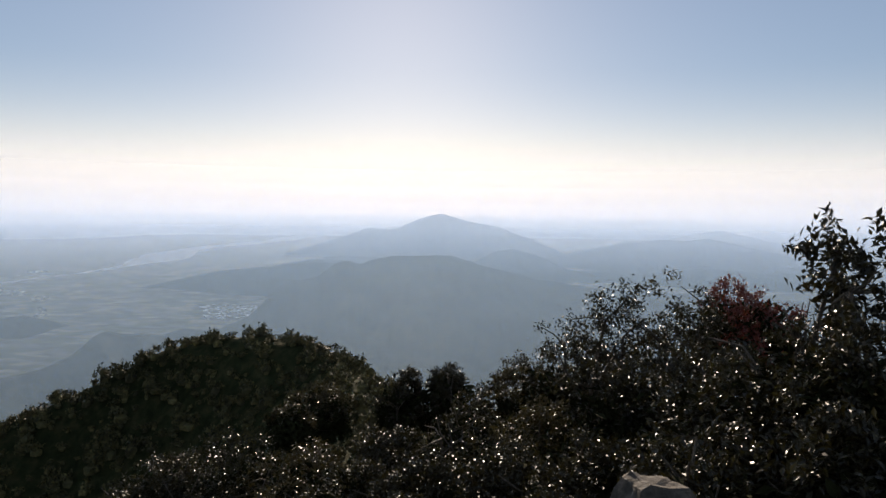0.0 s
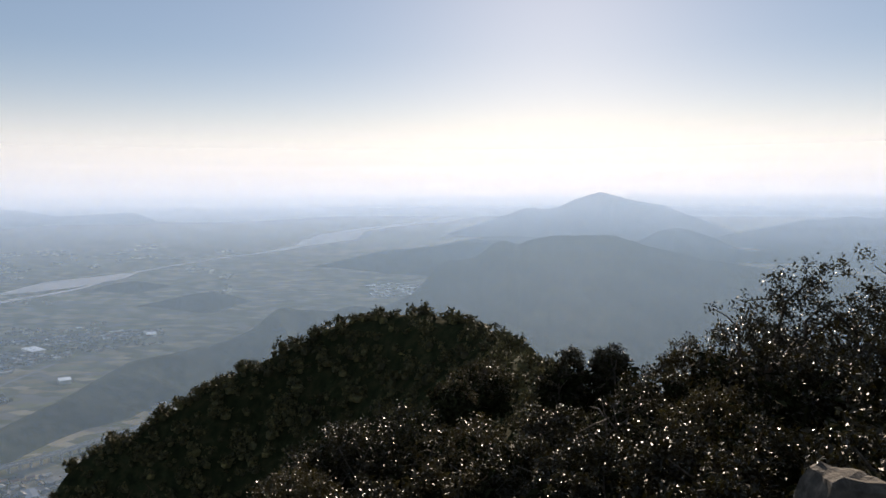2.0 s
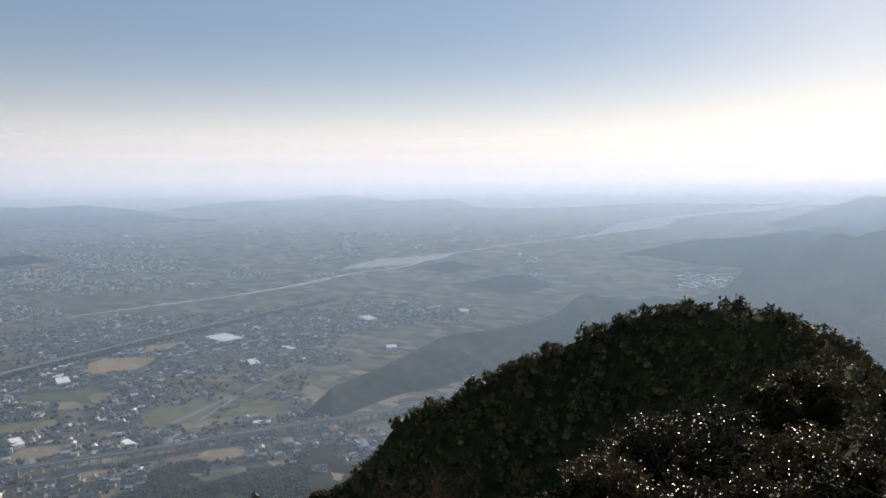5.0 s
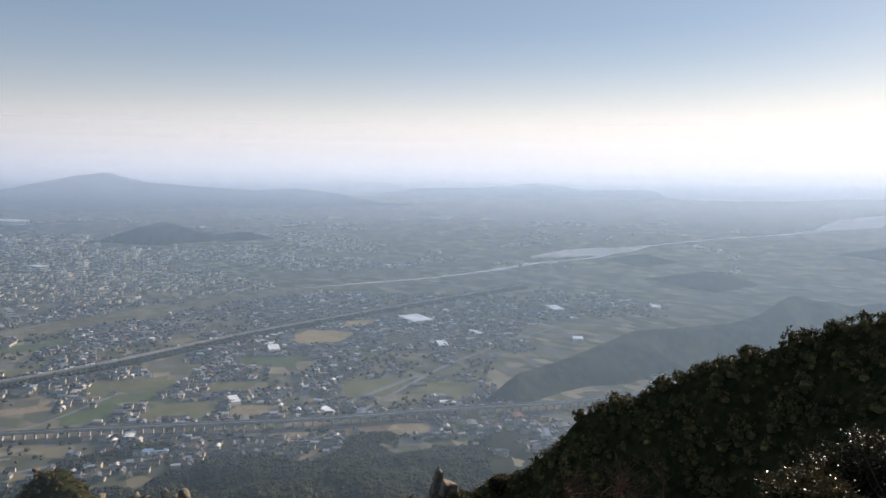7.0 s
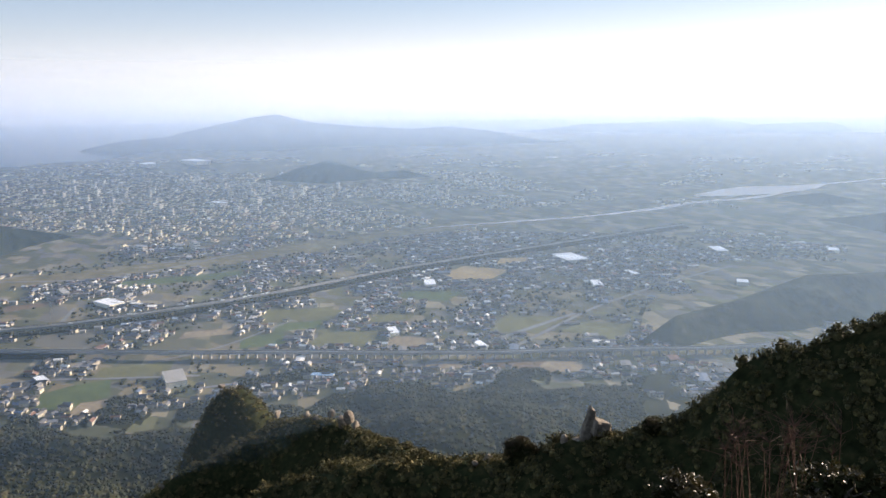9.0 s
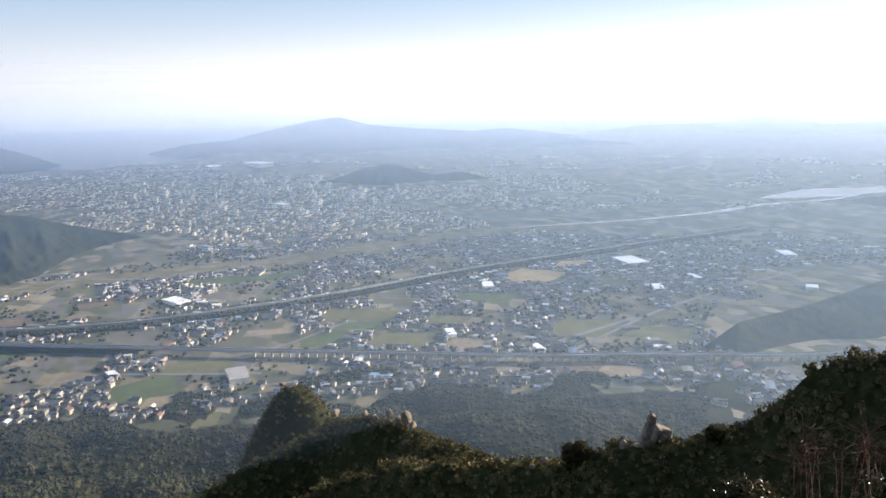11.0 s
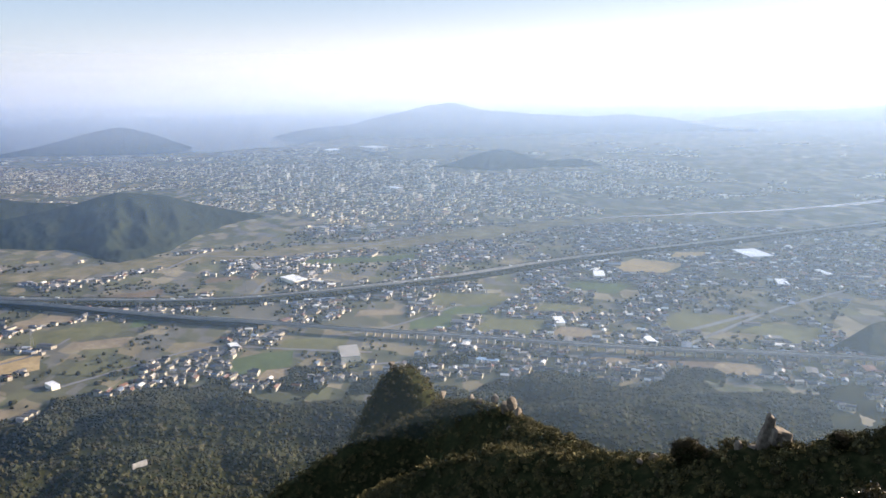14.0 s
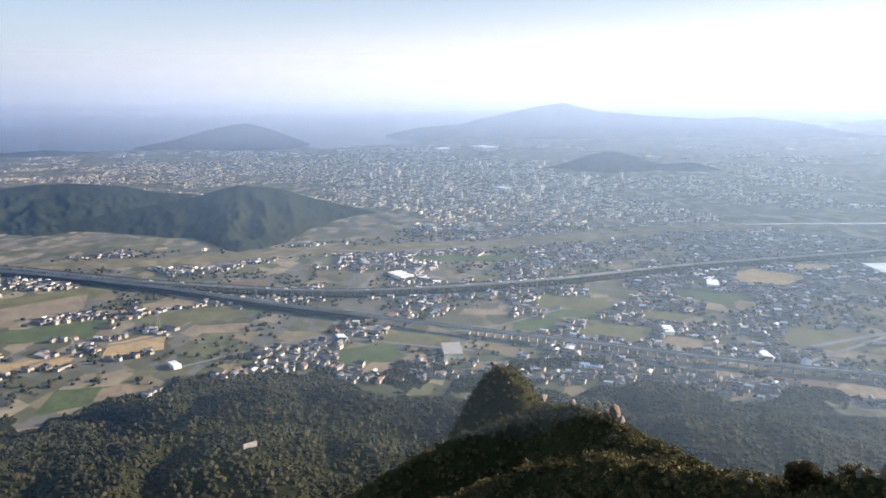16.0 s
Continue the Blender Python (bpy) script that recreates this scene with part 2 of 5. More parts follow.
def haze_material(name, amount, ground, top, tint):
    """Sheet that stands in for thin sunlit haze by its tint: scatters light, lets most of it pass, thins out with
    height and just over the ground.
    """
    m, n, l, b = material(name)
    n.remove(b)
    geo = n.new("ShaderNodeNewGeometry")
    sep = n.new("ShaderNodeSeparateXYZ")
    l.new(geo.outputs["Position"], sep.inputs[0])
    flat = n.new("ShaderNodeVectorMath")
    flat.operation = 'MULTIPLY'
    flat.inputs[1].default_value = (1, 1, 0)
    l.new(geo.outputs["Position"], flat.inputs[0])
    leng = n.new("ShaderNodeVectorMath")
    leng.operation = 'LENGTH'
    l.new(flat.outputs[0], leng.inputs[0])
    down = n.new("ShaderNodeMath")
    down.operation = 'SUBTRACT'
    down.inputs[0].default_value = EYE
    l.new(sep.outputs[2], down.inputs[1])
    dip = n.new("ShaderNodeMath")
    dip.operation = 'DIVIDE'
    l.new(down.outputs[0], dip.inputs[0])
    l.new(leng.outputs["Value"], dip.inputs[1])
    outs = []
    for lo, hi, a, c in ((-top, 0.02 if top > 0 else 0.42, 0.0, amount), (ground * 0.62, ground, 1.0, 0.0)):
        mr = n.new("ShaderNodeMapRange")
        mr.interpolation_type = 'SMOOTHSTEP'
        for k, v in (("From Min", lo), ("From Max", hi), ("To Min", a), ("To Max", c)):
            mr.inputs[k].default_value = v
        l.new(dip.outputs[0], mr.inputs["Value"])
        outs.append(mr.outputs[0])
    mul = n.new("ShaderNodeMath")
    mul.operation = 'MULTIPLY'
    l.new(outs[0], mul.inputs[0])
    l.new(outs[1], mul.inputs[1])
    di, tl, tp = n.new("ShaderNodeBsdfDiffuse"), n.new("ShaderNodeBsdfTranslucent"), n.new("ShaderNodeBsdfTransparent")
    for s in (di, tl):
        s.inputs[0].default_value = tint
    a, c = n.new("ShaderNodeMixShader"), n.new("ShaderNodeMixShader")
    a.inputs[0].default_value = 0.95
    l.new(di.outputs[0], a.inputs[1])
    l.new(tl.outputs[0], a.inputs[2])
    l.new(mul.outputs[0], c.inputs[0])
    l.new(tp.outputs[0], c.inputs[1])
    l.new(a.outputs[0], c.inputs[2])
    l.new(c.outputs[0], n["Material Output"].inputs[0])
    return m


# sheet tints paint the haze colour: blue near, paler with distance
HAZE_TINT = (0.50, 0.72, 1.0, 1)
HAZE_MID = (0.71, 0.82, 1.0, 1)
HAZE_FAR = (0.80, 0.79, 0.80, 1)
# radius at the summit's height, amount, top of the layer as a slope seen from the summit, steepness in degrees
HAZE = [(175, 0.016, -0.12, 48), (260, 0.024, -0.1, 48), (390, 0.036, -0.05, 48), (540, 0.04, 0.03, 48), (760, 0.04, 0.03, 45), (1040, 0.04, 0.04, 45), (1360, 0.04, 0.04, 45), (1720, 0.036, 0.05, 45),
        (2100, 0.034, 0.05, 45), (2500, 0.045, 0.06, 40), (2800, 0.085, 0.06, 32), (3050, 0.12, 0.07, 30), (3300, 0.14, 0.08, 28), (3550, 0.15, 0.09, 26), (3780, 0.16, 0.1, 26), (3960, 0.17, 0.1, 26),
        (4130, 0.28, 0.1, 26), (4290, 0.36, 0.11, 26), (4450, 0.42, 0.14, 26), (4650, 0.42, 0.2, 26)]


# ---- ground: one sheet to the horizon ----
def ring(az0, az1, n, dists):
    az = np.linspace(az0, az1, n)
    A, D = np.meshgrid(az, np.asarray(dists, float), indexing='ij')
    x, y = azd(A, D)
    return x.ravel(), y.ravel()


gd = np.concatenate([[1.0], np.geomspace(300, 60000, 90), [400000]])
gx, gy = ring(-180, 180, 361, gd)
gv = np.stack([gx, gy, np.zeros_like(gx)], 1)
ground = new("ground", np_mesh("ground", warp(gv), grid_faces(361, len(gd)), [M_PLAIN], plan=gv))
tagged(ground, "flat coastal plain with a patchwork of fields and plots", "ground", kind="structure")

# ---- sea ----
CAZ = [-180, -60, 20, 25, 60, 80, 86, 94, 104, 125, 180]
CD = [14000, 14000, 14000, 11900, 12000, 9500, 6900, 6500, 6900, 7000, 14000]
saz = np.linspace(-60, 150, 421)
shore = np.interp(saz, CAZ, CD) * (1 + 0.05 * fbm(saz * 0.35, saz * 0, 5))
sd = shore[:, None] * np.geomspace(1, 40, 40)[None, :]
sx, sy = azd(saz[:, None], sd)
sv = np.stack([sx.ravel(), sy.ravel(), np.full(sx.size, 6.0)], 1)
tagged(new("sea", np_mesh("sea", warp(sv), grid_faces(421, 40), [M_SEA])),
       "calm pale sea beyond the coastal plain", "sea", kind="structure")


# ---- strips that lie on the plain: rivers, roads, banks ----
def densify(points, step):
    P = np.array([[*azd(p[0], p[1]), *p[2:]] for p in points], float)
    s = np.concatenate([[0], np.cumsum(np.hypot(*np.diff(P[:, :2], axis=0).T))])
    t = np.linspace(0, s[-1], max(3, int(s[-1] / step)))
    # smooth the corners
    Q = np.stack([np.interp(t, s, P[:, k]) for k in range(P.shape[1])], 1)
    for _ in range(6):
        Q[1:-1] = (Q[:-2] + 2 * Q[1:-1] + Q[2:]) / 4
    return Q


def strip(points, z, mat, name, wob=0.0, step=40, thick=0.0):
    """A ribbon along (azimuth, distance, width) points at height z."""
    Q = densify(points, step)
    T = np.gradient(Q[:, :2], axis=0)
    T /= np.linalg.norm(T, axis=1)[:, None] + 1e-9
    N = np.stack([-T[:, 1], T[:, 0]], 1)
    k = np.arange(len(Q))
    wl = Q[:, 2] / 2 * (1 + wob * fbm(k * 0.21, k * 0, 3))
    wr = Q[:, 2] / 2 * (1 + wob * fbm(k * 0.23, k * 0 + 9, 4))
    L, R = Q[:, :2] + N * wl[:, None], Q[:, :2] - N * wr[:, None]
    rows = [np.c_[L, np.full(len(Q), z - thick)], np.c_[L, np.full(len(Q), z)], np.c_[R, np.full(len(Q), z)], np.c_[R, np.full(len(Q), z - thick)]]
    if not thick:
        rows = rows[1:3]
    V = np.stack(rows, 1).reshape(-1, 3)
    return np_mesh(name, warp(V), grid_faces(len(Q), len(rows)), [mat])


FLATS = [(118, 2230, 90), (104, 2030, 110), (95.8, 2050, 120), (87, 2075, 130), (80.5, 2095, 140), (74, 2190, 150), (65.6, 2443, 140), (58, 2640, 100), (51.4, 2799, 90)]
WATER = [(65, 2500, 6), (62, 2570, 26), (56.4, 2680, 30), (51.4, 2800, 34), (46, 3060, 40), (43, 3350, 50), (40, 3480, 36), (38.2, 3650, 34), (35.2, 4250, 40)]
LAKE = [(43.2, 3560, 20), (42.0, 3640, 200), (40, 3790, 330), (37.5, 3960, 280), (35.3, 4200, 130), (34.6, 4290, 20)]
LOWER = [(34.8, 4280, 40), (30, 4900, 50), (25.2, 5514, 60), (22.5, 6200, 130), (21.2, 6700, 420), (20.2, 7600, 480), (18.6, 8700, 260), (15.4, 10100, 300), (12.5, 11300, 350), (10, 14500, 500)]
tagged(new("river_flats", strip(FLATS, 0.5, M_FLOOD, "river_flats", 0.4)), "dry grassy flats along the river", "river bank", kind="structure")
river_parts = [WATER, LAKE, LOWER]
for pts, lab in zip(river_parts, ("narrow shining river winding across the plain", "broad pale pool of the river behind a weir", "bright wide lower river near the sea")):
    tagged(new("river", strip(pts, 1.2, M_RIVER, "river", 0.5, 50)), lab, "river", kind="structure")

ROADS = [
    [(104.7, 1183, 8), (98.4, 1235, 8), (93.6, 1296, 8), (87.8, 1225, 8), (81, 1177, 8)],
    [(115.6, 1283, 7), (111.3, 1345, 7), (104.9, 1359, 7), (102.8, 1442, 7)],
    [(51.6, 1470, 12), (58.1, 1275, 12), (63.9, 1146, 12)],
    [(84.6, 1276, 7), (80.1, 1291, 7), (73.8, 1452, 7)],
    [(89, 1722, 9), (90.3, 1570, 9)],
    [(95.9, 1962, 9), (93.3, 2137, 9), (88.9, 2195, 9), (80.5, 2126, 9)],
    [(58.6, 1167, 9), (54.1, 1328, 9), (50.2, 1519, 9), (44.8, 1783, 9), (40.1, 2028, 9)],
    [(81.6, 1120, 8), (72.2, 1139, 8), (64, 1156, 8), (56.8, 1168, 8)],
    [(94.1, 2102, 10), (86.3, 1975, 10), (74, 2328, 10)],
]
for pts in ROADS:
    tagged(new("road", strip(pts, 0.7, M_ROAD, "road", 0, 25)), "pale asphalt country road between fields", "road", kind="structure")

# expressway on a planted embankment
EXPR = [(120, 2300), (114.8, 2142), (106.1, 1793), (96, 1603), (89.5, 1557), (80.5, 1599), (73.9, 1674), (65.5, 1861), (52.1, 2252), (44, 2640)]
tagged(new("embankment", strip([(a, d, 62) for a, d in EXPR], 5.0, M_BANK, "embankment", 0.15, 30, 5)), "dark planted embankment beside the expressway", "embankment", kind="structure")
expressway = tagged(new("expressway"), "grey concrete expressway running along a planted embankment", "expressway")
np_part("deck", strip([(a, d * 1.004, 13) for a, d in EXPR], 7.0, M_CONCRETE, "deck", 0, 30, 2.0), expressway)
np_part("carriageway", strip([(a, d * 1.004, 10.5) for a, d in EXPR], 7.05, M_ROAD, "carriageway", 0, 30), expressway)
for side in (-6.2, 6.2):
    np_part("barrier", strip([(a, d * 1.004 + side, 0.8) for a, d in EXPR], 8.2, M_CONCRETE, "barrier", 0, 30, 1.5), expressway)

# railway viaduct: long deck on many piers
RAIL = [(120, 2330), (114.8, 2127), (111.5, 1994), (104.2, 1738), (96.1, 1510), (89.5, 1402), (81.4, 1301), (73.8, 1252), (65.2, 1215), (57, 1215), (51.3, 1243), (40.5, 1310), (34, 1420)]
RAIL = [(a, d * 0.974) for a, d in RAIL]
viaduct = tagged(new("railway_viaduct"), "long grey concrete railway viaduct on rows of piers", "viaduct")
np_part("deck", strip([(a, d, 11.5) for a, d in RAIL], 11.0, M_CONCRETE, "deck", 0, 20, 2.2), viaduct)
for side in (-5.6, 5.6):
    np_part("parapet", strip([(a, d + side, 0.5) for a, d in RAIL], 13.0, M_CONCRETE, "parapet", 0, 20, 2.0), viaduct)
np_part("track_bed", strip([(a, d, 9.0) for a, d in RAIL], 11.2, M_ROAD, "track_bed", 0, 20), viaduct)
tagged(new("embankment", strip([(a, d + 1, 22) for a, d in RAIL if a > 84], 8.6, M_BANK, "embankment", 0.1, 20, 8.6)), "dark grassy railway embankment", "embankment", kind="structure")


def box_bm(sx, sy, sz, bevel=0.0, z0=0.0):
    bm = bmesh.new()
    bmesh.ops.create_cube(bm, size=1.0)
    for v in bm.verts:
        v.co = Vector((v.co.x * sx, v.co.y * sy, (v.co.z + 0.5) * sz + z0))
    if bevel:
        bmesh.ops.bevel(bm, geom=bm.edges[:], offset=bevel, segments=1, affect='EDGES')
    return bm


Q = densify([(a, d) for a, d in RAIL if a < 86], 15)
Q = Q[np.hypot(Q[:, 0], Q[:, 1]) < 1420]
pier_me = None
for k in range(0, len(Q)):
    t = Q[min(k + 1, len(Q) - 1)] - Q[max(k - 1, 0)]
    ob = np_part("pier", pier_me, viaduct) if pier_me else part("pier", box_bm(2.4, 7.0, 8.9, 0.3), M_CONCRETE, viaduct)
    pier_me = ob.data
    ob.matrix_local = pose(Q[k][0], Q[k][1], 0, 0, 0, math.degrees(math.atan2(t[1], t[0])))

# ---- mountains ----
def mountain(crest, front, back, label, seed, n=150, m=44, rough=0.1, mat=None, name="mountain", power=1.25):
    """A wooded range: crest points (azimuth, elevation in degrees from the summit, distance); slopes run down to the plain
    in front and behind, cut by spurs and gullies."""
    c = np.array(crest, float)
    n, m = int(n * 0.8), int(m * 0.8)
    az = np.linspace(c[0, 0], c[-1, 0], n)
    order = np.argsort(c[:, 0])
    d = np.interp(az, c[order, 0], c[order, 2])
    el = np.interp(az, c[order, 0], c[order, 1])
    for _ in range(2):
        el[1:-1] = (el[:-2] + 2 * el[1:-1] + el[2:]) / 4
    h = EYE + d * np.tan(np.radians(el))
    top = h.max()
    s = np.radians(az) * d
    h = h + top * 0.03 * fbm(s / top * 1.8, s * 0, seed, 5)
    v = np.concatenate([np.linspace(-1, 0, m), np.linspace(0, 1, m // 2)[1:]])
    A, Vv = np.meshgrid(az, v, indexing='ij')
    S, Hc, D = np.repeat(s[:, None], len(v), 1), np.repeat(h[:, None], len(v), 1), np.repeat(d[:, None], len(v), 1)
    dist = D + np.where(Vv < 0, front, back) * Vv * np.clip(Hc / top, 0.12, 1)
    a = np.abs(Vv)
    spur = 1 - np.abs(fbm(S / top * 1.1 + 3, dist / top * 0.45, seed + 7, 4)) * 2.2
    prof = (1 - a) ** power
    z = -12 + (Hc + 12) * (prof + rough * 4 * a * (1 - a) * (spur - 0.5) * 0.9)
    x, y = azd(A, dist)
    V = np.stack([x.ravel(), y.ravel(), z.ravel()], 1)
    ob = new(name, np_mesh(name, warp(V), grid_faces(n, len(v)), [mat or M_FOREST], smooth=True))
    return tagged(ob, label, name)


def crest_at(d, pts):
    return [(a, e, d) for a, e in pts]


mountain(crest_at(7500, [(12.5, -3.2), (11.3, -2.86), (7.9, -1.77), (5.8, -1.02), (4.6, -1.15), (3.7, -1.08), (1.9, -0.41), (0.7, 0.0), (0.1, 0.16), (-0.6, -0.1), (-2, -0.49), (-4.2, -0.85), (-7.2, -2.01), (-9.3, -2.83), (-11, -3.3)]),
         1500, 1200, "hazy blue wooded mountain with a pointed peak", 11, 260)
mountain([(19, -9.6, 2350), (18.2, -9.24, 2400), (14.6, -7.7, 2700), (12.8, -5.9, 2950), (11.7, -4.99, 3000), (10.4, -5.0, 3050), (9.6, -4.79, 3080), (8.2, -3.8, 3100), (7.3, -3.53, 3100), (6.3, -3.95, 3120), (5.8, -3.6, 3130), (3.6, -3.16, 3150), (1.5, -3.12, 3180), (-0.7, -3.07, 3200), (-2.9, -3.82, 3220), (-7.2, -4.81, 3200), (-12, -5.4, 3100), (-20, -5.6, 3000), (-34, -5.8, 3000)],
         2150, 900, "broad dark wooded ridge with a flat crest", 12, 320, 80, 0.07, power=1.0)
mountain(crest_at(5000, [(-0.5, -4.7), (-2.5, -3.61), (-4, -2.75), (-5.5, -2.47), (-7.6, -3.08), (-9.4, -4.0), (-13.6, -4.21), (-19.5, -3.6), (-26, -3.9), (-34, -4.5)]),
         1300, 800, "rounded blue wooded hill behind the ridge", 13, 220)
mountain(crest_at(6500, [(-7, -3.7), (-8.5, -3.06), (-11.4, -2.36), (-13.9, -1.8), (-15, -1.75), (-16.3, -1.62), (-18, -1.68), (-19.7, -1.46), (-23.3, -2.25), (-26.2, -2.83), (-28.6, -3.42), (-33, -3.6)]),
         1400, 900, "long pale blue wooded range", 14, 220)
mountain(crest_at(10500, [(-14, -2.3), (-16.7, -1.61), (-18.5, -1.2), (-20.2, -0.84), (-23.3, -1.46), (-25.8, -1.98), (-30, -2.3)]),
         1500, 1000, "faint distant mountain in the haze", 15)
mountain(crest_at(24000, [(9, -0.98), (7, -0.7), (3, -0.5), (-0.7, -0.16), (-2.8, 0.09), (-5, -0.32), (-9.3, -0.34), (-14.7, -0.1), (-18.3, -0.13), (-21.4, -0.49), (-25, -0.5), (-36, -0.6)]),
         5000, 3000, "very faint far range on the horizon", 16, 260, 30, 0.06)
mountain(crest_at(26000, [(24, -0.95), (20.2, -0.78), (16.2, -0.49), (12.2, -0.53), (8, -0.61), (4, -0.9)]),
         2500, 2500, "very faint low islands on the horizon", 17, 160, 24, 0.06)
mountain(crest_at(12500, [(57, -1.9), (54.7, -1.75), (51.8, -1.37), (50, -1.3), (47.4, -1.28), (45, -1.1), (43, -0.87), (41, -1.1), (39.4, -1.44), (37, -1.3), (34.7, -1.22), (33.9, -1.5), (33.2, -1.84), (30, -1.9)]),
         2000, 1500, "hazy row of low blue hills across the plain", 18, 240)
mountain(crest_at(8600, [(88.3, -2.8), (87.8, -2.68), (85.2, -2.05), (82.2, -1.87), (80.5, -1.5), (78.4, -1.06), (76, -0.55), (74.2, -0.34), (71.7, -1.02), (68, -1.33), (64.1, -1.62), (61.1, -1.43), (58.6, -1.73), (55, -2.4), (51, -2.75)]),
         900, 1500, "large blue island mountain across the bay", 19, 300)
mountain(crest_at(7200, [(107.6, -3.3), (106, -3.2), (103.4, -2.74), (100.2, -1.93), (98.9, -1.68), (97.9, -1.61), (95.8, -2.18), (94, -2.95), (93.2, -3.27)]),
         600, 800, "rounded blue coastal hill by the sea", 20, 200)
mountain(crest_at(6900, [(121, -3.0), (116, -3.1), (113.5, -3.2), (111.3, -3.1), (109.2, -3.3), (107.8, -3.42)]),
         500, 700, "low blue coastal hill", 21)
mountain(crest_at(4500, [(75.8, -5.2), (74.9, -5.05), (72.4, -4.23), (70.6, -3.89), (68.7, -4.41), (67.1, -4.87), (65.1, -4.65), (63.5, -5.0), (62.8, -5.2)]),
         350, 400, "small wooded hill rising out of the city", 22, 140, 36)
mountain(crest_at(3400, [(121, -5.9), (117, -5.7), (114.2, -5.53), (112.2, -5.4), (110.2, -5.41), (107.3, -5.69), (104.4, -6.33), (102.1, -6.65), (99.5, -6.95)]),
         900, 400, "dark wooded hill at the edge of the city", 23, 220, 60, 0.2)
mountain(crest_at(2750, [(118, -9.0), (112, -8.3), (108, -7.7), (106, -7.44), (102.1, -6.85), (98.7, -6.1), (95.6, -6.5), (92.7, -7.45), (89.7, -8.18), (88.2, -8.6)]),
         760, 420, "dark green wooded hill beside the river", 24, 260, 70, 0.22)
mountain([(46.8, -17.6, 1290), (44.2, -15.5, 1340), (39.7, -13.9, 1480), (35.4, -11.8, 1640), (31.5, -11.3, 1730), (28.4, -10.72, 1830), (26.6, -9.88, 1900), (25.2, -8.7, 1960), (24.4, -8.38, 2000), (23, -8.75, 2040), (22.2, -8.7, 2060), (20.8, -8.9, 2120), (19.2, -8.45, 2180), (17.5, -8.7, 2200), (15.5, -9.6, 2150), (13, -11, 2100)],
         340, 350, "steep dark wooded spur running out into the plain", 25, 260, 60, 0.3)
mountain(crest_at(2950, [(36.6, -8.1), (35.3, -7.95), (33.1, -7.59), (31, -7.2), (29.6, -7.11), (28.2, -7.4), (26.4, -8)]),
         350, 350, "small wooded hill on the plain", 26, 120, 30)
mountain(crest_at(3550, [(38, -6.65), (36.6, -6.3), (34.8, -6.04), (33.4, -6.3), (31.8, -6.65)]),
         300, 300, "low wooded hill beside the river", 27, 100, 26)
mountain(crest_at(4300, [(22.5, -5.5), (21, -5.2), (16.7, -4.3), (13, -3.98), (9.6, -3.5), (7.9, -3.6), (5, -4)]),
         900, 500, "long low wooded hill fading into haze", 28, 160)
mountain(crest_at(5600, [(14, -4.2), (11, -3.6), (8, -3.2), (5, -3.3), (2, -3.6)]), 700, 500, "faint low wooded hill", 29, 120, 24)

# ---- the mountain's own slope, with its shrubby ridges ----
def ridge_line(points):
    return np.array([[*azd(a, d), EYE + d * math.tan(radians(e))] for a, e, d in points])


RIDGE_A = [(2, -17.5, 40), (4.9, -14.6, 66), (7.2, -12.0, 84), (9.6, -10.2, 94), (12, -9.3, 100), (16, -9.35, 106), (20.5, -10.15, 112), (26.6, -12.65, 116), (29.3, -13.95, 118),
           (33, -15.8, 120), (36, -16.8, 122)]
CLIFF = [(36, -16.8, 122), (38.4, -17.9, 122)]
RIDGE_E = [(37, -21.2, 121), (40.4, -21.6, 121), (43, -23.0, 120)]
RIDGE_B = [(43, -23.0, 120), (47, -24.1, 119), (51, -25, 120), (56, -26.2, 124), (63, -27.0, 132), (70, -26.8, 140), (76, -28.0, 148), (82, -30.5, 152)]
RIDGE_C = [(63, -27.0, 140), (67, -25.2, 220), (69.2, -24.0, 270), (71, -23.2, 290), (73.7, -23.2, 310), (75, -23.0, 330), (76.5, -23.4, 362), (78.6, -23.8, 378), (80.6, -24.6, 384)]
KNOB = [(78.1, -20.0, 381), (79.0, -19.95, 382)]
RIDGE_D = [(75, -22.9, 330), (79, -24.4, 318), (83, -25.6, 312), (88, -27.8, 300)]
RIDGES = [(ridge_line(CLIFF), 2.2), (ridge_line(RIDGE_E), 1.0), (ridge_line(RIDGE_A), 1.2), (ridge_line(RIDGE_B), 0.75), (ridge_line(RIDGE_C), 1.2), (ridge_line(RIDGE_D), 0.9), (ridge_line(KNOB), 2.3)]


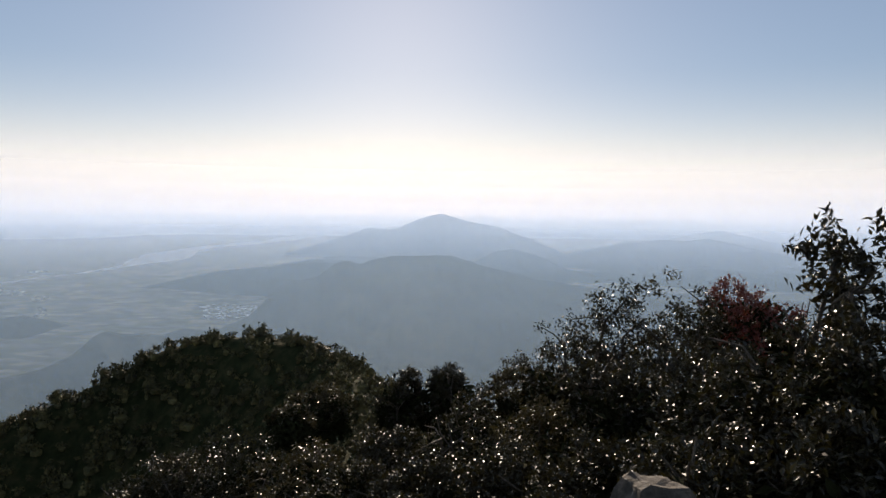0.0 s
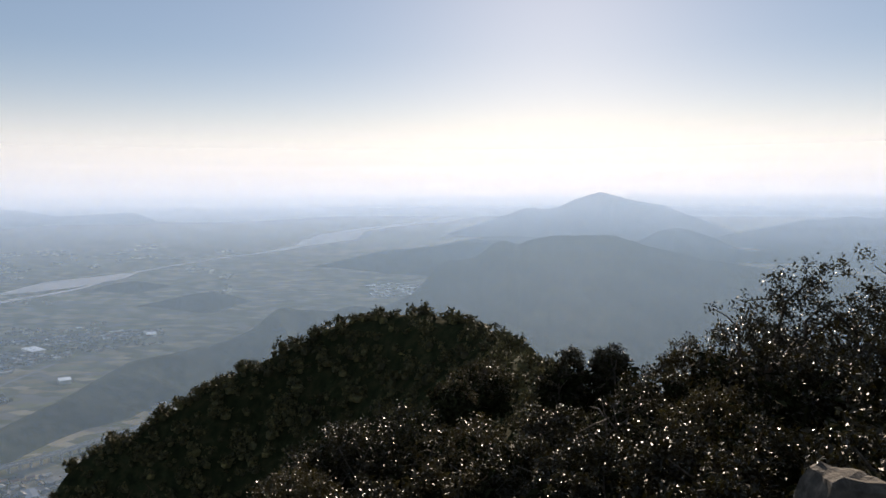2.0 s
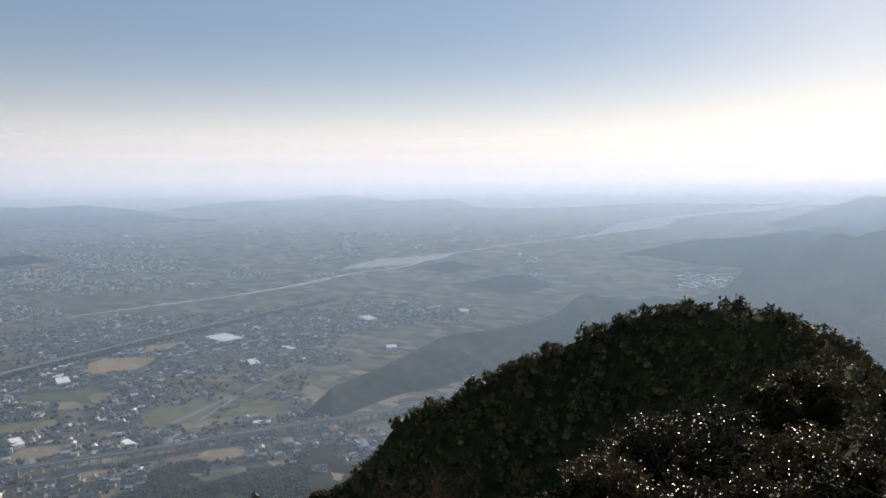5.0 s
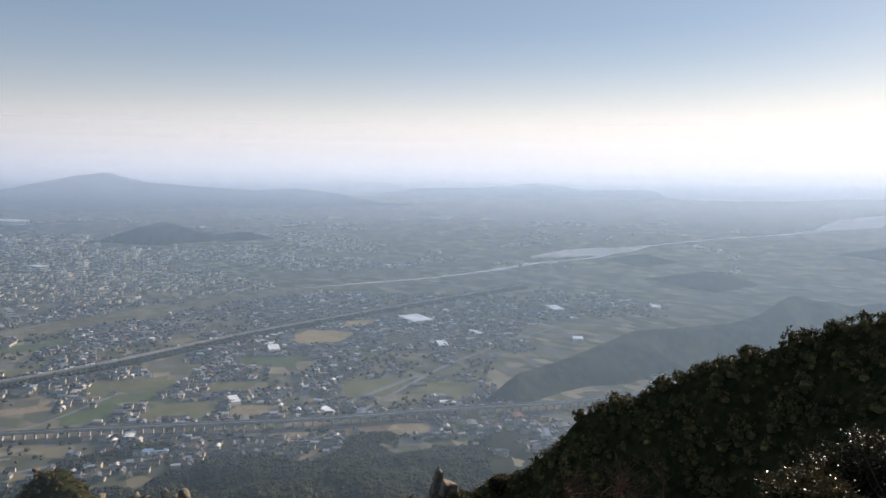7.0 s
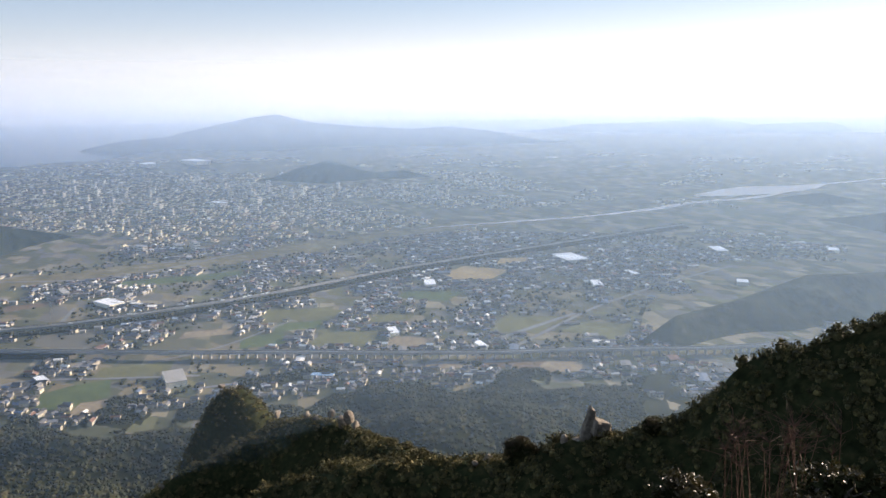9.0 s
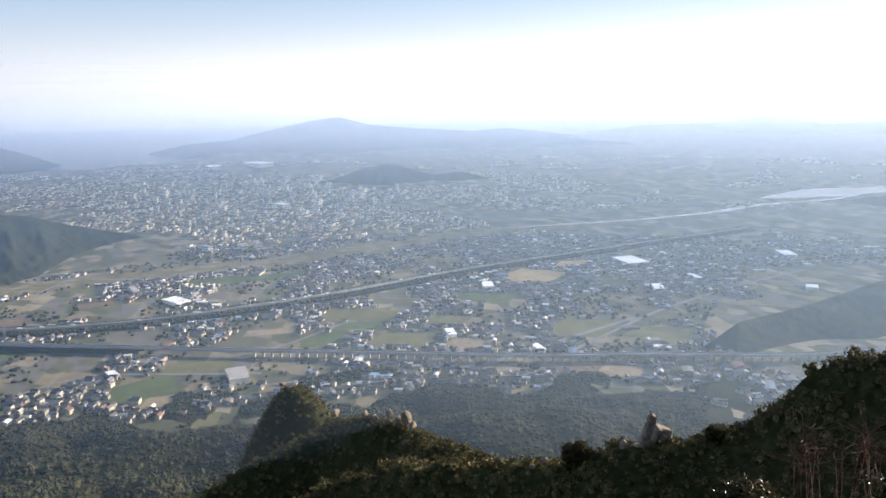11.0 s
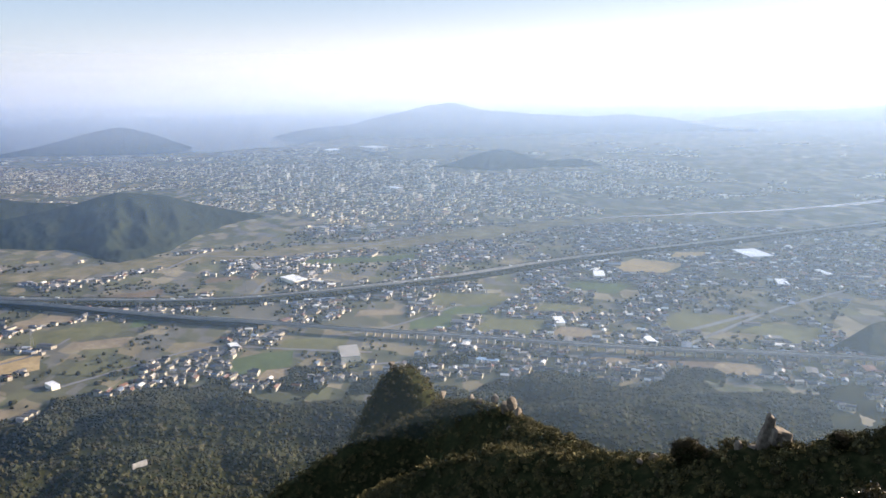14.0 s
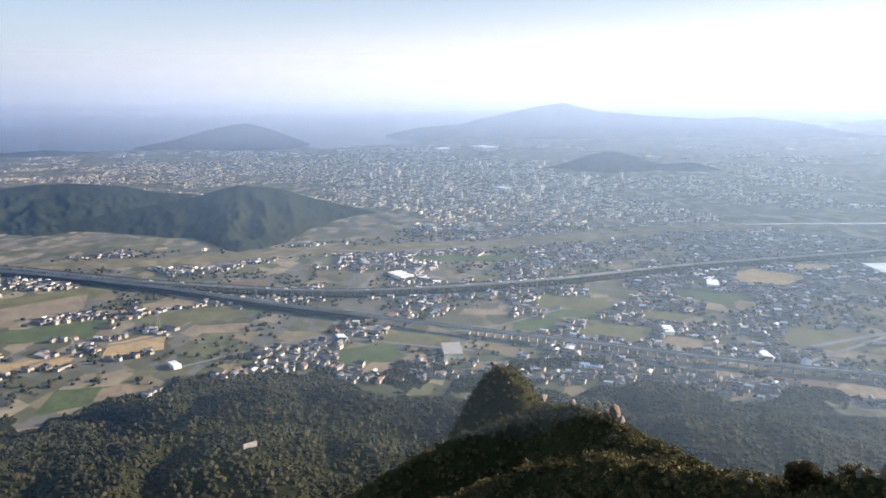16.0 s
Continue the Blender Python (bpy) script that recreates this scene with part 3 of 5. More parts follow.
def height(x, y):
    """Height of the mountain's slope above the plain."""
    d = np.hypot(x, y)
    az = np.degrees(np.arctan2(-x, y))
    steep = np.clip((az - 27) / 10, 0, 1) * np.clip((165 - az) / 25, 0, 1)
    flank = EYE - 1.65 - np.where(d < 4, 0.08 * d, 0.32 + (d - 4) * 0.66) - steep * np.clip(d - 1.2, 0, 11) * 0.9
    foot = 66 * np.clip((1130 - d) / 560, 0, 1) ** 1.1 * (0.75 + 0.6 * fbm(x / 170, y / 170, 31, 3)) * np.clip((az - 44) / 8, 0, 1)
    rise = 26 * np.exp(-((az - 100) / 9) ** 2 - ((d - 900) / 130) ** 2) + 30 * np.exp(-((az - 60) / 7) ** 2 - ((d - 800) / 110) ** 2)
    rim = np.interp(az, [44, 51, 57, 65, 74, 80, 83, 90, 92, 96, 100, 107, 113, 117], [1090, 1075, 1060, 1085, 1030, 1000, 985, 985, 1070, 1120, 1150, 1120, 1070, 1000])
    edge = np.clip((rim + 30 * fbm(az / 3, az * 0, 44, 3) - d) / 90, 0, 1)
    z = np.maximum(flank, (foot + rise) * edge)
    for line, slope in RIDGES:
        for a, b in zip(line[:-1], line[1:]):
            ab = b[:2] - a[:2]
            t = np.clip(((x - a[0]) * ab[0] + (y - a[1]) * ab[1]) / (ab @ ab), 0, 1)
            dist = np.hypot(x - a[0] - t * ab[0], y - a[1] - t * ab[1])
            soft = 12 if slope == 2.3 else 3
            z = np.maximum(z, a[2] + (b[2] - a[2]) * t - slope * (np.sqrt(dist * dist + soft * soft) - soft))
    far = np.clip((d - 30) / 60, 0, 1)
    z = z + far * (1.6 * fbm(x / 9, y / 9, 51, 3) + (8 * fbm(x / 60, y / 60, 52, 3) + 34 * edge * np.abs(fbm(x / 130, y / 130, 57, 2)) * np.clip((d - 450) / 150, 0, 1)) * np.clip((d - 150) / 200, 0, 1))
    return np.where(d > 1180, -3, np.maximum(z, -3) - 3 * (1 - np.clip((1180 - d) / 40, 0, 1)))


td = np.concatenate([[0.005], np.linspace(0.3, 40, 40), np.geomspace(42, 1185, 190)])
taz = np.concatenate([np.linspace(-180, -71, 55), np.linspace(-70, 150, 560), np.linspace(151.5, 180, 20)])
A_, D_ = np.meshgrid(taz, td, indexing='ij')
tx, ty = azd(A_, D_)
tz = height(tx, ty)
slope_ob = new("mountain_slope", np_mesh("mountain_slope", np.stack([tx.ravel(), ty.ravel(), tz.ravel()], 1), grid_faces(635, len(td)), [M_SLOPE], smooth=True))
tagged(slope_ob, "steep scrub-covered mountain slope falling to the plain", "ground", kind="structure")

# ---- fields on the plain ----
FIELD_LOOKS = {
    't': ("dry_field", "bare tan field on the plain", [(0.3, (0.17, 0.135, 0.09)), (0.7, (0.27, 0.22, 0.15))]),
    'o': ("olive_field", "olive-green harvested field on the plain", [(0.3, (0.09, 0.095, 0.045)), (0.7, (0.16, 0.15, 0.075))]),
    'g': ("green_field", "dull green field on the plain", [(0.3, (0.06, 0.085, 0.035)), (0.7, (0.11, 0.13, 0.06))]),
    'y': ("straw_field", "pale straw-coloured field on the plain", [(0.3, (0.28, 0.2, 0.1)), (0.7, (0.42, 0.32, 0.17))]),
    'b': ("brown_field", "brown ploughed field on the plain", [(0.3, (0.11, 0.08, 0.055)), (0.7, (0.18, 0.14, 0.1))]),
}
FIELD_MATS = {k: mottled(v[0], v[2], 0.12, 0.02, 0.95, 0, 0.02) for k, v in FIELD_LOOKS.items()}
FIELDS_EAST = [(113.1, 1693, 193, 170, 't'), (111.3, 1781, 270, 82, 'o'), (106.9, 1333, 96, 86, 'y'), (112.3, 1482, 169, 106, 'g'), (113.5, 1312, 110, 45, 'y'), (102.4, 1470, 156, 80, 'o'),
               (101.0, 1380, 94, 49, 't'), (98.5, 1708, 130, 65, 'b'), (89.6, 1171, 98, 76, 'g'), (85.5, 1245, 113, 57, 'o'), (87.8, 1109, 76, 50, 't'), (110.6, 1118, 102, 79, 'g'),
               (115.1, 1025, 47, 39, 't'), (108.5, 1118, 51, 51, 't'), (92.0, 1786, 81, 47, 'b'), (85.6, 2526, 115, 118, 't'), (93.3, 2038, 340, 60, 'o'), (104.3, 1586, 108, 65, 't'), (97.4, 1485, 68, 49, 'g')]
FIELDS_WEST = [(76.2, 1330, 80, 64, 'g'), (69.9, 1308, 109, 89, 'o'), (64.6, 1277, 77, 54, 't'), (73.4, 1409, 86, 59, 'g'), (63.2, 1605, 122, 76, 'g'), (59.4, 1827, 132, 136, 'y'), (73.4, 1504, 137, 67, 'o'),
               (55.6, 1382, 105, 113, 'o'), (53.5, 1148, 105, 54, 't'), (61.5, 1150, 82, 37, 't'), (81.8, 1908, 290, 67, 'g'), (80.1, 1411, 96, 44, 't'), (66.1, 1430, 76, 53, 'o'),
               (49.6, 1370, 103, 102, 'o'), (56.9, 1160, 111, 44, 'b'), (56.5, 1983, 75, 73, 'y'), (72.9, 1481, 135, 80, 'o')]
rng = np.random.default_rng(7)
field_rects = []
for az, d, w, dep, look_ in FIELDS_EAST + FIELDS_WEST:
    x, y = azd(az, d)
    turn = radians(az + rng.uniform(-14, 14))
    field_rects.append((x, y, w / 2, dep / 2, turn))
    n = 9
    u, v = np.meshgrid(np.linspace(-1, 1, n), np.linspace(-1, 1, n), indexing='ij')
    lx = u * w / 2 + 0.12 * dep * v + 2 * fbm(u * 2 + az, v * 2, 3)
    ly = v * dep / 2 * (1 + 0.15 * np.sin(u * 2 + az)) + 3 * fbm(u * 2, v * 2 + d, 4)
    X, Y = x + lx * math.cos(turn) - ly * math.sin(turn), y + lx * math.sin(turn) + ly * math.cos(turn)
    V = np.stack([X.ravel(), Y.ravel(), np.full(X.size, 0.12 + 0.0097 * len(field_rects))], 1)
    name, lab, _ = FIELD_LOOKS[look_]
    tagged(new("field", np_mesh(name, warp(V), grid_faces(n, n), [FIELD_MATS[look_]])), lab, "field", "fields on the plain", "structure")


# ---- houses and town ----
def near_line(x, y, pts, reach):
    P = densify([p[:2] for p in pts], 30)
    out = np.zeros(len(x), bool)
    for q in P:
        out |= (x - q[0]) ** 2 + (y - q[1]) ** 2 < reach * reach
    return out


def in_fields(x, y):
    out = np.zeros(len(x), bool)
    for fx, fy, hw, hd, t in field_rects:
        dx, dy = x - fx, y - fy
        out |= (np.abs(dx * math.cos(t) + dy * math.sin(t)) < hw + 4) & (np.abs(-dx * math.sin(t) + dy * math.cos(t)) < hd + 4)
    return out


HILL_SPOTS = [(98, 2560, 13, 420), (112, 2900, 12, 700), (69, 4450, 7, 450), (31, 2900, 6, 330), (35, 3500, 4, 280), (30, 1850, 14, 330), (40, 1470, 6, 260), (14, 4000, 10, 600)]


def free(x, y, margin=1.0):
    d, az = np.hypot(x, y), np.degrees(np.arctan2(-x, y))
    bad = in_fields(x, y)
    for pts, reach in ((RAIL, 20), (EXPR, 42), (FLATS, 75), (WATER, 40), (LAKE, 190), (LOWER, 200)):
        bad |= near_line(x, y, pts, reach * margin)
    for r in ROADS:
        bad |= near_line(x, y, r, 13 * margin)
    for a, dd, wa, wd in HILL_SPOTS:
        bad |= ((az - a) / wa) ** 2 + ((d - dd) / wd) ** 2 < 1
    bad |= (d < 1190) & (height(x, y) > 1.0)
    bad |= d > np.interp(az, CAZ, CD) * 0.97
    return ~bad


def scatter(az0, az1, d0, d1, spacing, seed):
    r = np.random.default_rng(seed)
    n = int(radians(az1 - az0) / 2 * (d1 * d1 - d0 * d0) / spacing ** 2)
    az = r.uniform(az0, az1, n)
    d = np.sqrt(r.uniform(d0 * d0, d1 * d1, n))
    return azd(az, d)


def house_arrays(x, y, yaw, w, l, h, rise, z0=0.0, flat=None):
    """Walls and gabled roofs for many houses at once: vertices, triangles, material (0 wall, 1 roof)."""
    n = len(x)
    over = 0.6
    lx = np.stack([-w, w, w, -w, -w, w, w, -w, -w - over, w + over, w + over, -w - over, -w - over, w + over], 1) / 1.0
    ly = np.stack([-l, -l, l, l, -l, -l, l, l, -l - over, -l - over, l + over, l + over, 0 * l, 0 * l], 1)
    zz = np.stack([0 * h - 1, 0 * h - 1, 0 * h - 1, 0 * h - 1, h, h, h, h, h - 0.25, h - 0.25, h - 0.25, h - 0.25, h + rise, h + rise], 1) + z0
    c, s = np.cos(yaw)[:, None], np.sin(yaw)[:, None]
    V = np.stack([x[:, None] + lx * c - ly * s, y[:, None] + lx * s + ly * c, zz], 2).reshape(-1, 3)
    tri = np.array([(0, 1, 5), (0, 5, 4), (1, 2, 6), (1, 6, 5), (2, 3, 7), (2, 7, 6), (3, 0, 4), (3, 4, 7),
                    (8, 9, 13), (8, 13, 12), (10, 11, 12), (10, 12, 13), (11, 8, 12), (9, 10, 13)])
    F = (tri[None] + (np.arange(n) * 14)[:, None, None]).reshape(-1, 3)
    idx = np.tile([0] * 8 + [1] * 6, n)
    return V, F, idx


def house_sizes(n, seed, big=1.0):
    r = np.random.default_rng(seed)
    w, l = r.uniform(3.8, 6.8, n) * big, r.uniform(2.9, 4.4, n) * big
    h = r.choice([3.2, 5.6, 6.0], n) * (0.8 + 0.4 * r.random(n))
    large = r.random(n) < 0.06
    w, l = np.where(large, w * r.uniform(1.8, 3.2, n), w), np.where(large, l * r.uniform(1.5, 2.4, n), l)
    return w, l, h, np.where(large, 0.8, r.uniform(1.4, 2.6, n))


hx, hy = scatter(33, 121, 1040, 2420, 14, 11)
hd_ = np.hypot(hx, hy)
haz = np.degrees(np.arctan2(-hx, hy))
dens = fbm(hx / 130, hy / 130, 71, 3) + 0.35 * fbm(hx / 420, hy / 420, 77, 2) + np.where(haz < 78, 0.24, 0.0) + np.where(haz < 60, 0.12, 0.0) + 0.1 * ((haz > 80) & (haz < 92) & (hd_ < 1200)) + 0.07 * (haz > 97) + 0.12 * ((haz > 80) & (haz < 93) & (hd_ < 1130))
keep = (dens > 0.06) & free(hx, hy)
hx, hy = hx[keep], hy[keep]
order = np.argsort(np.hypot(hx, hy))
hx, hy = hx[order], hy[order]
near_n = 280
yaw_all = np.radians(62 + 90 * (np.random.default_rng(5).random(len(hx)) < 0.4) + np.random.default_rng(6).normal(0, 8, len(hx)))
w, l, h, rise = house_sizes(len(hx), 21)

# the nearest houses are things of their own
PROTOS = []
for k in range(8):
    pw, pl, ph, pr = min(w[k * 3], 6.0), min(l[k * 3], 4.3), h[k * 3], max(rise[k * 3], 1.4)
    V, F, idx = house_arrays(np.zeros(1), np.zeros(1), np.zeros(1), np.array([pw]), np.array([pl]), np.array([ph]), np.array([pr]))
    wall_me = np_mesh("wall", np.concatenate([V[:8], [[-pw, 0, ph + pr - 0.35], [pw, 0, ph + pr - 0.35]]]), np.concatenate([F[:8], [(7, 4, 8), (5, 6, 9)]]), [M_WALL])
    # roof with thickness
    R0 = V[8:]
    RV = np.concatenate([R0, R0 - [0, 0, 0.3]])
    RF = np.array([(0, 1, 5), (0, 5, 4), (2, 3, 4), (2, 4, 5), (6, 11, 7), (6, 10, 11), (8, 10, 9), (8, 11, 10), (0, 6, 7), (0, 7, 1), (2, 8, 9), (2, 9, 3), (3, 9, 10), (3, 10, 4), (4, 10, 6), (4, 6, 0), (1, 7, 11), (1, 11, 5), (5, 11, 8), (5, 8, 2)])
    roof_me = np_mesh("roof", RV, RF, [M_ROOF])
    bm = box_bm(1.5, 0.12, 1.2, 0, 1.0)
    win_me = bpy.data.meshes.new("window")
    bm.to_mesh(win_me)
    bm.free()
    win_me.materials.append(M_GLASS)
    bm = box_bm(2 * pw + 1.3, 0.5, 0.3, 0, ph + pr - 0.08)
    cap_me = bpy.data.meshes.new("ridge_cap")
    bm.to_mesh(cap_me)
    bm.free()
    cap_me.materials.append(M_ROOF)
    PROTOS.append((wall_me, roof_me, cap_me, win_me, pw, pl, ph))
for k in range(min(near_n, len(hx))):
    wall_me, roof_me, cap_me, win_me, pw, pl, ph = PROTOS[k % 8]
    e = tagged(new("house"), "two-storey tiled-roof house in a valley village" if ph > 4.5 else "low tiled-roof house in a valley village", "house", "village houses")
    e.matrix_basis = pose(hx[k], hy[k], 0, 0, 0, math.degrees(yaw_all[k]))
    wall = np_part("wall", wall_me, e)
    roof = np_part("roof", roof_me, e)
    np_part("ridge_cap", cap_me, roof)
    for sx in (-0.45, 0.45):
        for sy in (-1, 1):
            wi = np_part("window", win_me, e)
            wi.location = (sx * pw, sy * pl, 0)

V, F, idx = house_arrays(hx[near_n:], hy[near_n:], yaw_all[near_n:], w[near_n:], l[near_n:], h[near_n:], rise[near_n:])
tagged(new("village_houses", np_mesh("village_houses", warp(V), F, [M_WALL, M_ROOF], idx)),
       "many small tiled and white houses scattered over the plain", "houses", kind="stuff")

# the city
cx, cy = scatter(28, 121, 2420, 6600, 27, 12)
cd_, caz = np.hypot(cx, cy), np.degrees(np.arctan2(-cx, cy))
dens = fbm(cx / 260, cy / 260, 72, 3) * 0.7 + 0.75 * np.exp(-((caz - 79) / 17) ** 2 - ((cd_ - 3700) / 1300) ** 2) + 0.4 * np.exp(-((caz - 104) / 14) ** 2 - ((cd_ - 4900) / 900) ** 2) - np.where(caz < 58, 0.05, 0)
keep = (dens > 0.22) & free(cx, cy)
cx, cy = cx[keep], cy[keep]
w, l, h, rise = house_sizes(len(cx), 22, 1.25)
h = h * np.random.default_rng(9).choice([1, 1, 1, 1.4, 2.2], len(cx))
yaw = np.radians(50 + 90 * (np.random.default_rng(15).random(len(cx)) < 0.5) + np.random.default_rng(16).normal(0, 6, len(cx)))
V, F, idx = house_arrays(cx, cy, yaw, w, l, h, rise * 0.8)
tagged(new("city_houses", np_mesh("city_houses", warp(V), F, [M_CITY, M_ROOF], idx)),
       "dense city of small white and grey buildings", "houses", kind="stuff")

M_SHEET = mottled("shining_sheet_roof", [(0.3, (0.6, 0.6, 0.58)), (0.7, (0.8, 0.79, 0.76))], 0.2, 0.02, 0.28, 0, 0.9)
vx, vy = scatter(12.5, 17.8, 2950, 3400, 34, 13)
w, l, h, rise = house_sizes(len(vx), 24, 1.3)
V, F, idx = house_arrays(vx, vy, np.radians(np.random.default_rng(17).normal(0, 25, len(vx))), w, l, h, rise * 0.35)
tagged(new("village_houses", np_mesh("village_houses", warp(V), F, [M_WALL, M_SHEET], idx)),
       "village of low houses with roofs shining against the sun", "houses", kind="stuff")


def tower(x, y, yaw, w, l, h, label, mat=None, roof_mat=None, bands=True, group=""):
    """A block with a parapet roof and bands of windows, drawn in with the far country."""
    d = math.hypot(x, y)
    p = warp(np.array([[x, y, 0.0]]))[0]
    k = math.hypot(p[0], p[1]) / d
    e = tagged(new("apartment_block" if h > 14 else "large_building"), label, "building", group)
    e.matrix_basis = pose(p[0], p[1], p[2], 0, 0, yaw)
    part("wall", box_bm(w * k, l * k, (h + 1) * k, 0, -k), mat or M_TOWER, e)
    part("roof", box_bm(w * k * 1.03, l * k * 1.03, max(0.8, h * 0.05) * k, 0, h * k - 0.02), roof_mat or M_CONCRETE, e)
    if bands:
        n = max(1, int(h / 6))
        for f in range(n):
            part("window_band", box_bm(w * k * 1.01, l * k * 1.01, 2.0 * k, 0, (f + 0.35) * h / n * k), M_GLASS, e)
    return e


TOWERS = [(80.1, 4426), (86.8, 3988), (75.1, 4092), (65, 3649), (72.6, 3569), (76.4, 3674), (80.5, 4093), (73.4, 3451), (88.3, 4160), (69.9, 3840)]
r = np.random.default_rng(33)
for k in range(84):
    a, d = TOWERS[k] if k < len(TOWERS) else (r.normal(79, 8), r.uniform(3000, 4900))
    x, y = azd(a, d)
    if not free(np.array([x]), np.array([y]))[0]:
        continue
    tower(x, y, 50 + 90 * (k % 2) + r.normal(0, 6), r.uniform(14, 34), r.uniform(11, 16), r.uniform(18, 34) if k >= 10 else r.uniform(34, 46),
          "pale apartment block standing above the city roofs", group="city blocks")
# works with tanks on the far shore side, hospital, school and sheds
for a, d, w, l, h, yaw, lab, rm in [
        (86.8, 1714, 62, 34, 7, 30, "long white-roofed shed beside the expressway", M_WHITE), (104.3, 1193, 24, 12, 6, 20, "small white shed beside a village road", M_WHITE),
        (89.6, 1862, 60, 14, 9, 10, "long white building by the river", M_CONCRETE), (81.8, 2336, 50, 16, 16, 15, "pale hospital block near the river", M_CONCRETE),
        (80.6, 2320, 46, 16, 22, 15, "pale hospital tower near the river", M_CONCRETE), (84.3, 2340, 40, 16, 18, 30, "pale school block by a sports ground", M_CONCRETE),
        (82.8, 1165, 56, 30, 9, 5, "school building with a pale grey roof", M_CONCRETE), (52.1, 2008, 90, 60, 9, 30, "large white-roofed warehouse on the plain", M_WHITE),
        (41.3, 2213, 70, 34, 8, 20, "white-roofed factory on the plain", M_WHITE), (47.4, 1848, 46, 14, 7, 35, "white-roofed shed on the plain", M_WHITE),
        (50, 1719, 50, 22, 7, 10, "white-roofed shed among houses", M_WHITE), (39.5, 1814, 30, 24, 8, 5, "white-roofed hall near the spur", M_WHITE),
        (33.8, 2319, 40, 26, 8, 5, "white-roofed hall on the plain", M_WHITE), (71.7, 1112, 12, 34, 6, -18, "blue sheet-roofed shed below the slope", M_BLUE),
        (91.6, 1255, 30, 14, 6, 15, "white shed on a field edge", M_WHITE), (78.8, 3331, 80, 40, 20, 40, "large pale shopping centre in the city", M_WHITE),
        (80.2, 6100, 260, 120, 30, 30, "pale factory hall near the shore", M_WHITE), (83.4, 6000, 200, 90, 24, 10, "pale works building near the shore", M_WHITE),
        (66, 1330, 40, 16, 6, 10, "pale flat-roofed roadside hall", M_WHITE), (59, 1240, 34, 14, 6, 25, "pale flat-roofed roadside hall", M_WHITE), (63, 1700, 50, 24, 8, 5, "pale flat-roofed roadside hall", M_WHITE)]:
    x, y = azd(a, d)
    tower(x, y, yaw + a - 90, w, l, h, lab, None, rm, h > 10)
for a, d, w, l, lab in [(84.6, 1130, 62, 34, "pale sandy school yard"), (83.1, 2567, 120, 90, "pale sandy sports ground"), (104.5, 2230, 30, 30, "bare earth patch at the hill foot")]:
    x, y = azd(a, d)
    p = warp(np.array([[x, y, 0.5]]))[0]
    ob = part("yard", box_bm(w, l, 0.3, 0.05), FIELD_MATS['y'], None)
    ob.matrix_basis = pose(p[0], p[1], p[2], 0, 0, a - 90)
    tagged(ob, lab, "yard", kind="structure")


# ---- woods ----
def ico(sub, seed, flat=0.8, rough=0.35, cut=-0.45):
    bm = bmesh.new()
    bmesh.ops.create_icosphere(bm, subdivisions=sub, radius=1.0)
    low = [f for f in bm.faces if f.calc_center_median().z < cut]
    bmesh.ops.delete(bm, geom=low, context='FACES')
    r_ = np.random.default_rng(seed)
    for v in bm.verts:
        v.co *= 1 + r_.uniform(-rough, rough)
        v.co.z *= flat
    bm.verts.index_update()
    V = np.array([v.co[:] for v in bm.verts])
    F = np.array([[v.index for v in f.verts] for f in bm.faces])
    bm.free()
    return V, F


def tuft(seed, n=120):
    """A shrub: a small dark core and many leafy tufts on uneven lobes."""
    r_ = np.random.default_rng(seed)
    V, F = ico(1, seed, 0.75, 0.2, -0.2)
    V = V * 0.5
    lobes = r_.normal(0, 1, (6, 3))
    lobes[:, 2] = np.abs(lobes[:, 2]) + 0.2
    lobes = lobes / np.linalg.norm(lobes, axis=1)[:, None] * r_.uniform(0.35, 0.75, 6)[:, None]
    dirs = r_.normal(0, 1, (n, 3))
    dirs[:, 2] = np.abs(dirs[:, 2]) * 0.9 - 0.15
    dirs /= np.linalg.norm(dirs, axis=1)[:, None]
    c = lobes[r_.integers(0, 6, n)] + dirs * r_.uniform(0.25, 0.5, n)[:, None]
    a, b = r_.normal(0, 1, (n, 3)), r_.normal(0, 1, (n, 3))
    a /= np.linalg.norm(a, axis=1)[:, None]
    b /= np.linalg.norm(b, axis=1)[:, None]
    s = r_.uniform(0.08, 0.19, n)[:, None]
    T = np.stack([c - a * s, c + a * s, c + b * s * 1.3], 1).reshape(-1, 3)
    return np.concatenate([V, T]), np.concatenate([F, len(V) + np.arange(3 * n).reshape(-1, 3)])


def plant(name, kinds, x, y, z, size, seed, mat, label, category, tall=None):
    """Many crowns joined into one mesh of kind stuff."""
    r_ = np.random.default_rng(seed)
    which, yaw = r_.integers(0, len(kinds), len(x)), r_.uniform(0, 6.28, len(x))
    tall = np.ones(len(x)) if tall is None else tall
    VV, FF, base = [], [], 0
    for k, (V, F) in enumerate(kinds):
        m = which == k
        n = m.sum()
        if not n:
            continue
        c, s = np.cos(yaw[m])[:, None], np.sin(yaw[m])[:, None]
        W = np.stack([V[None, :, 0] * c - V[None, :, 1] * s, V[None, :, 0] * s + V[None, :, 1] * c, V[None, :, 2] * tall[m][:, None] + 0 * c], 2) * size[m][:, None, None]
        W += np.stack([x[m], y[m], z[m]], 1)[:, None, :]
        VV.append(W.reshape(-1, 3))
        FF.append((F[None] + (np.arange(n) * len(V))[:, None, None] + base).reshape(-1, 3))
        base += n * len(V)
    V = np.concatenate(VV)
    return tagged(new(name, np_mesh(name, warp(V), np.concatenate(FF), [mat])), label, category, kind="stuff")


BLOBS = [ico(1, 100 + k) for k in range(8)]
TUFTS = [tuft(200 + k) for k in range(7)]

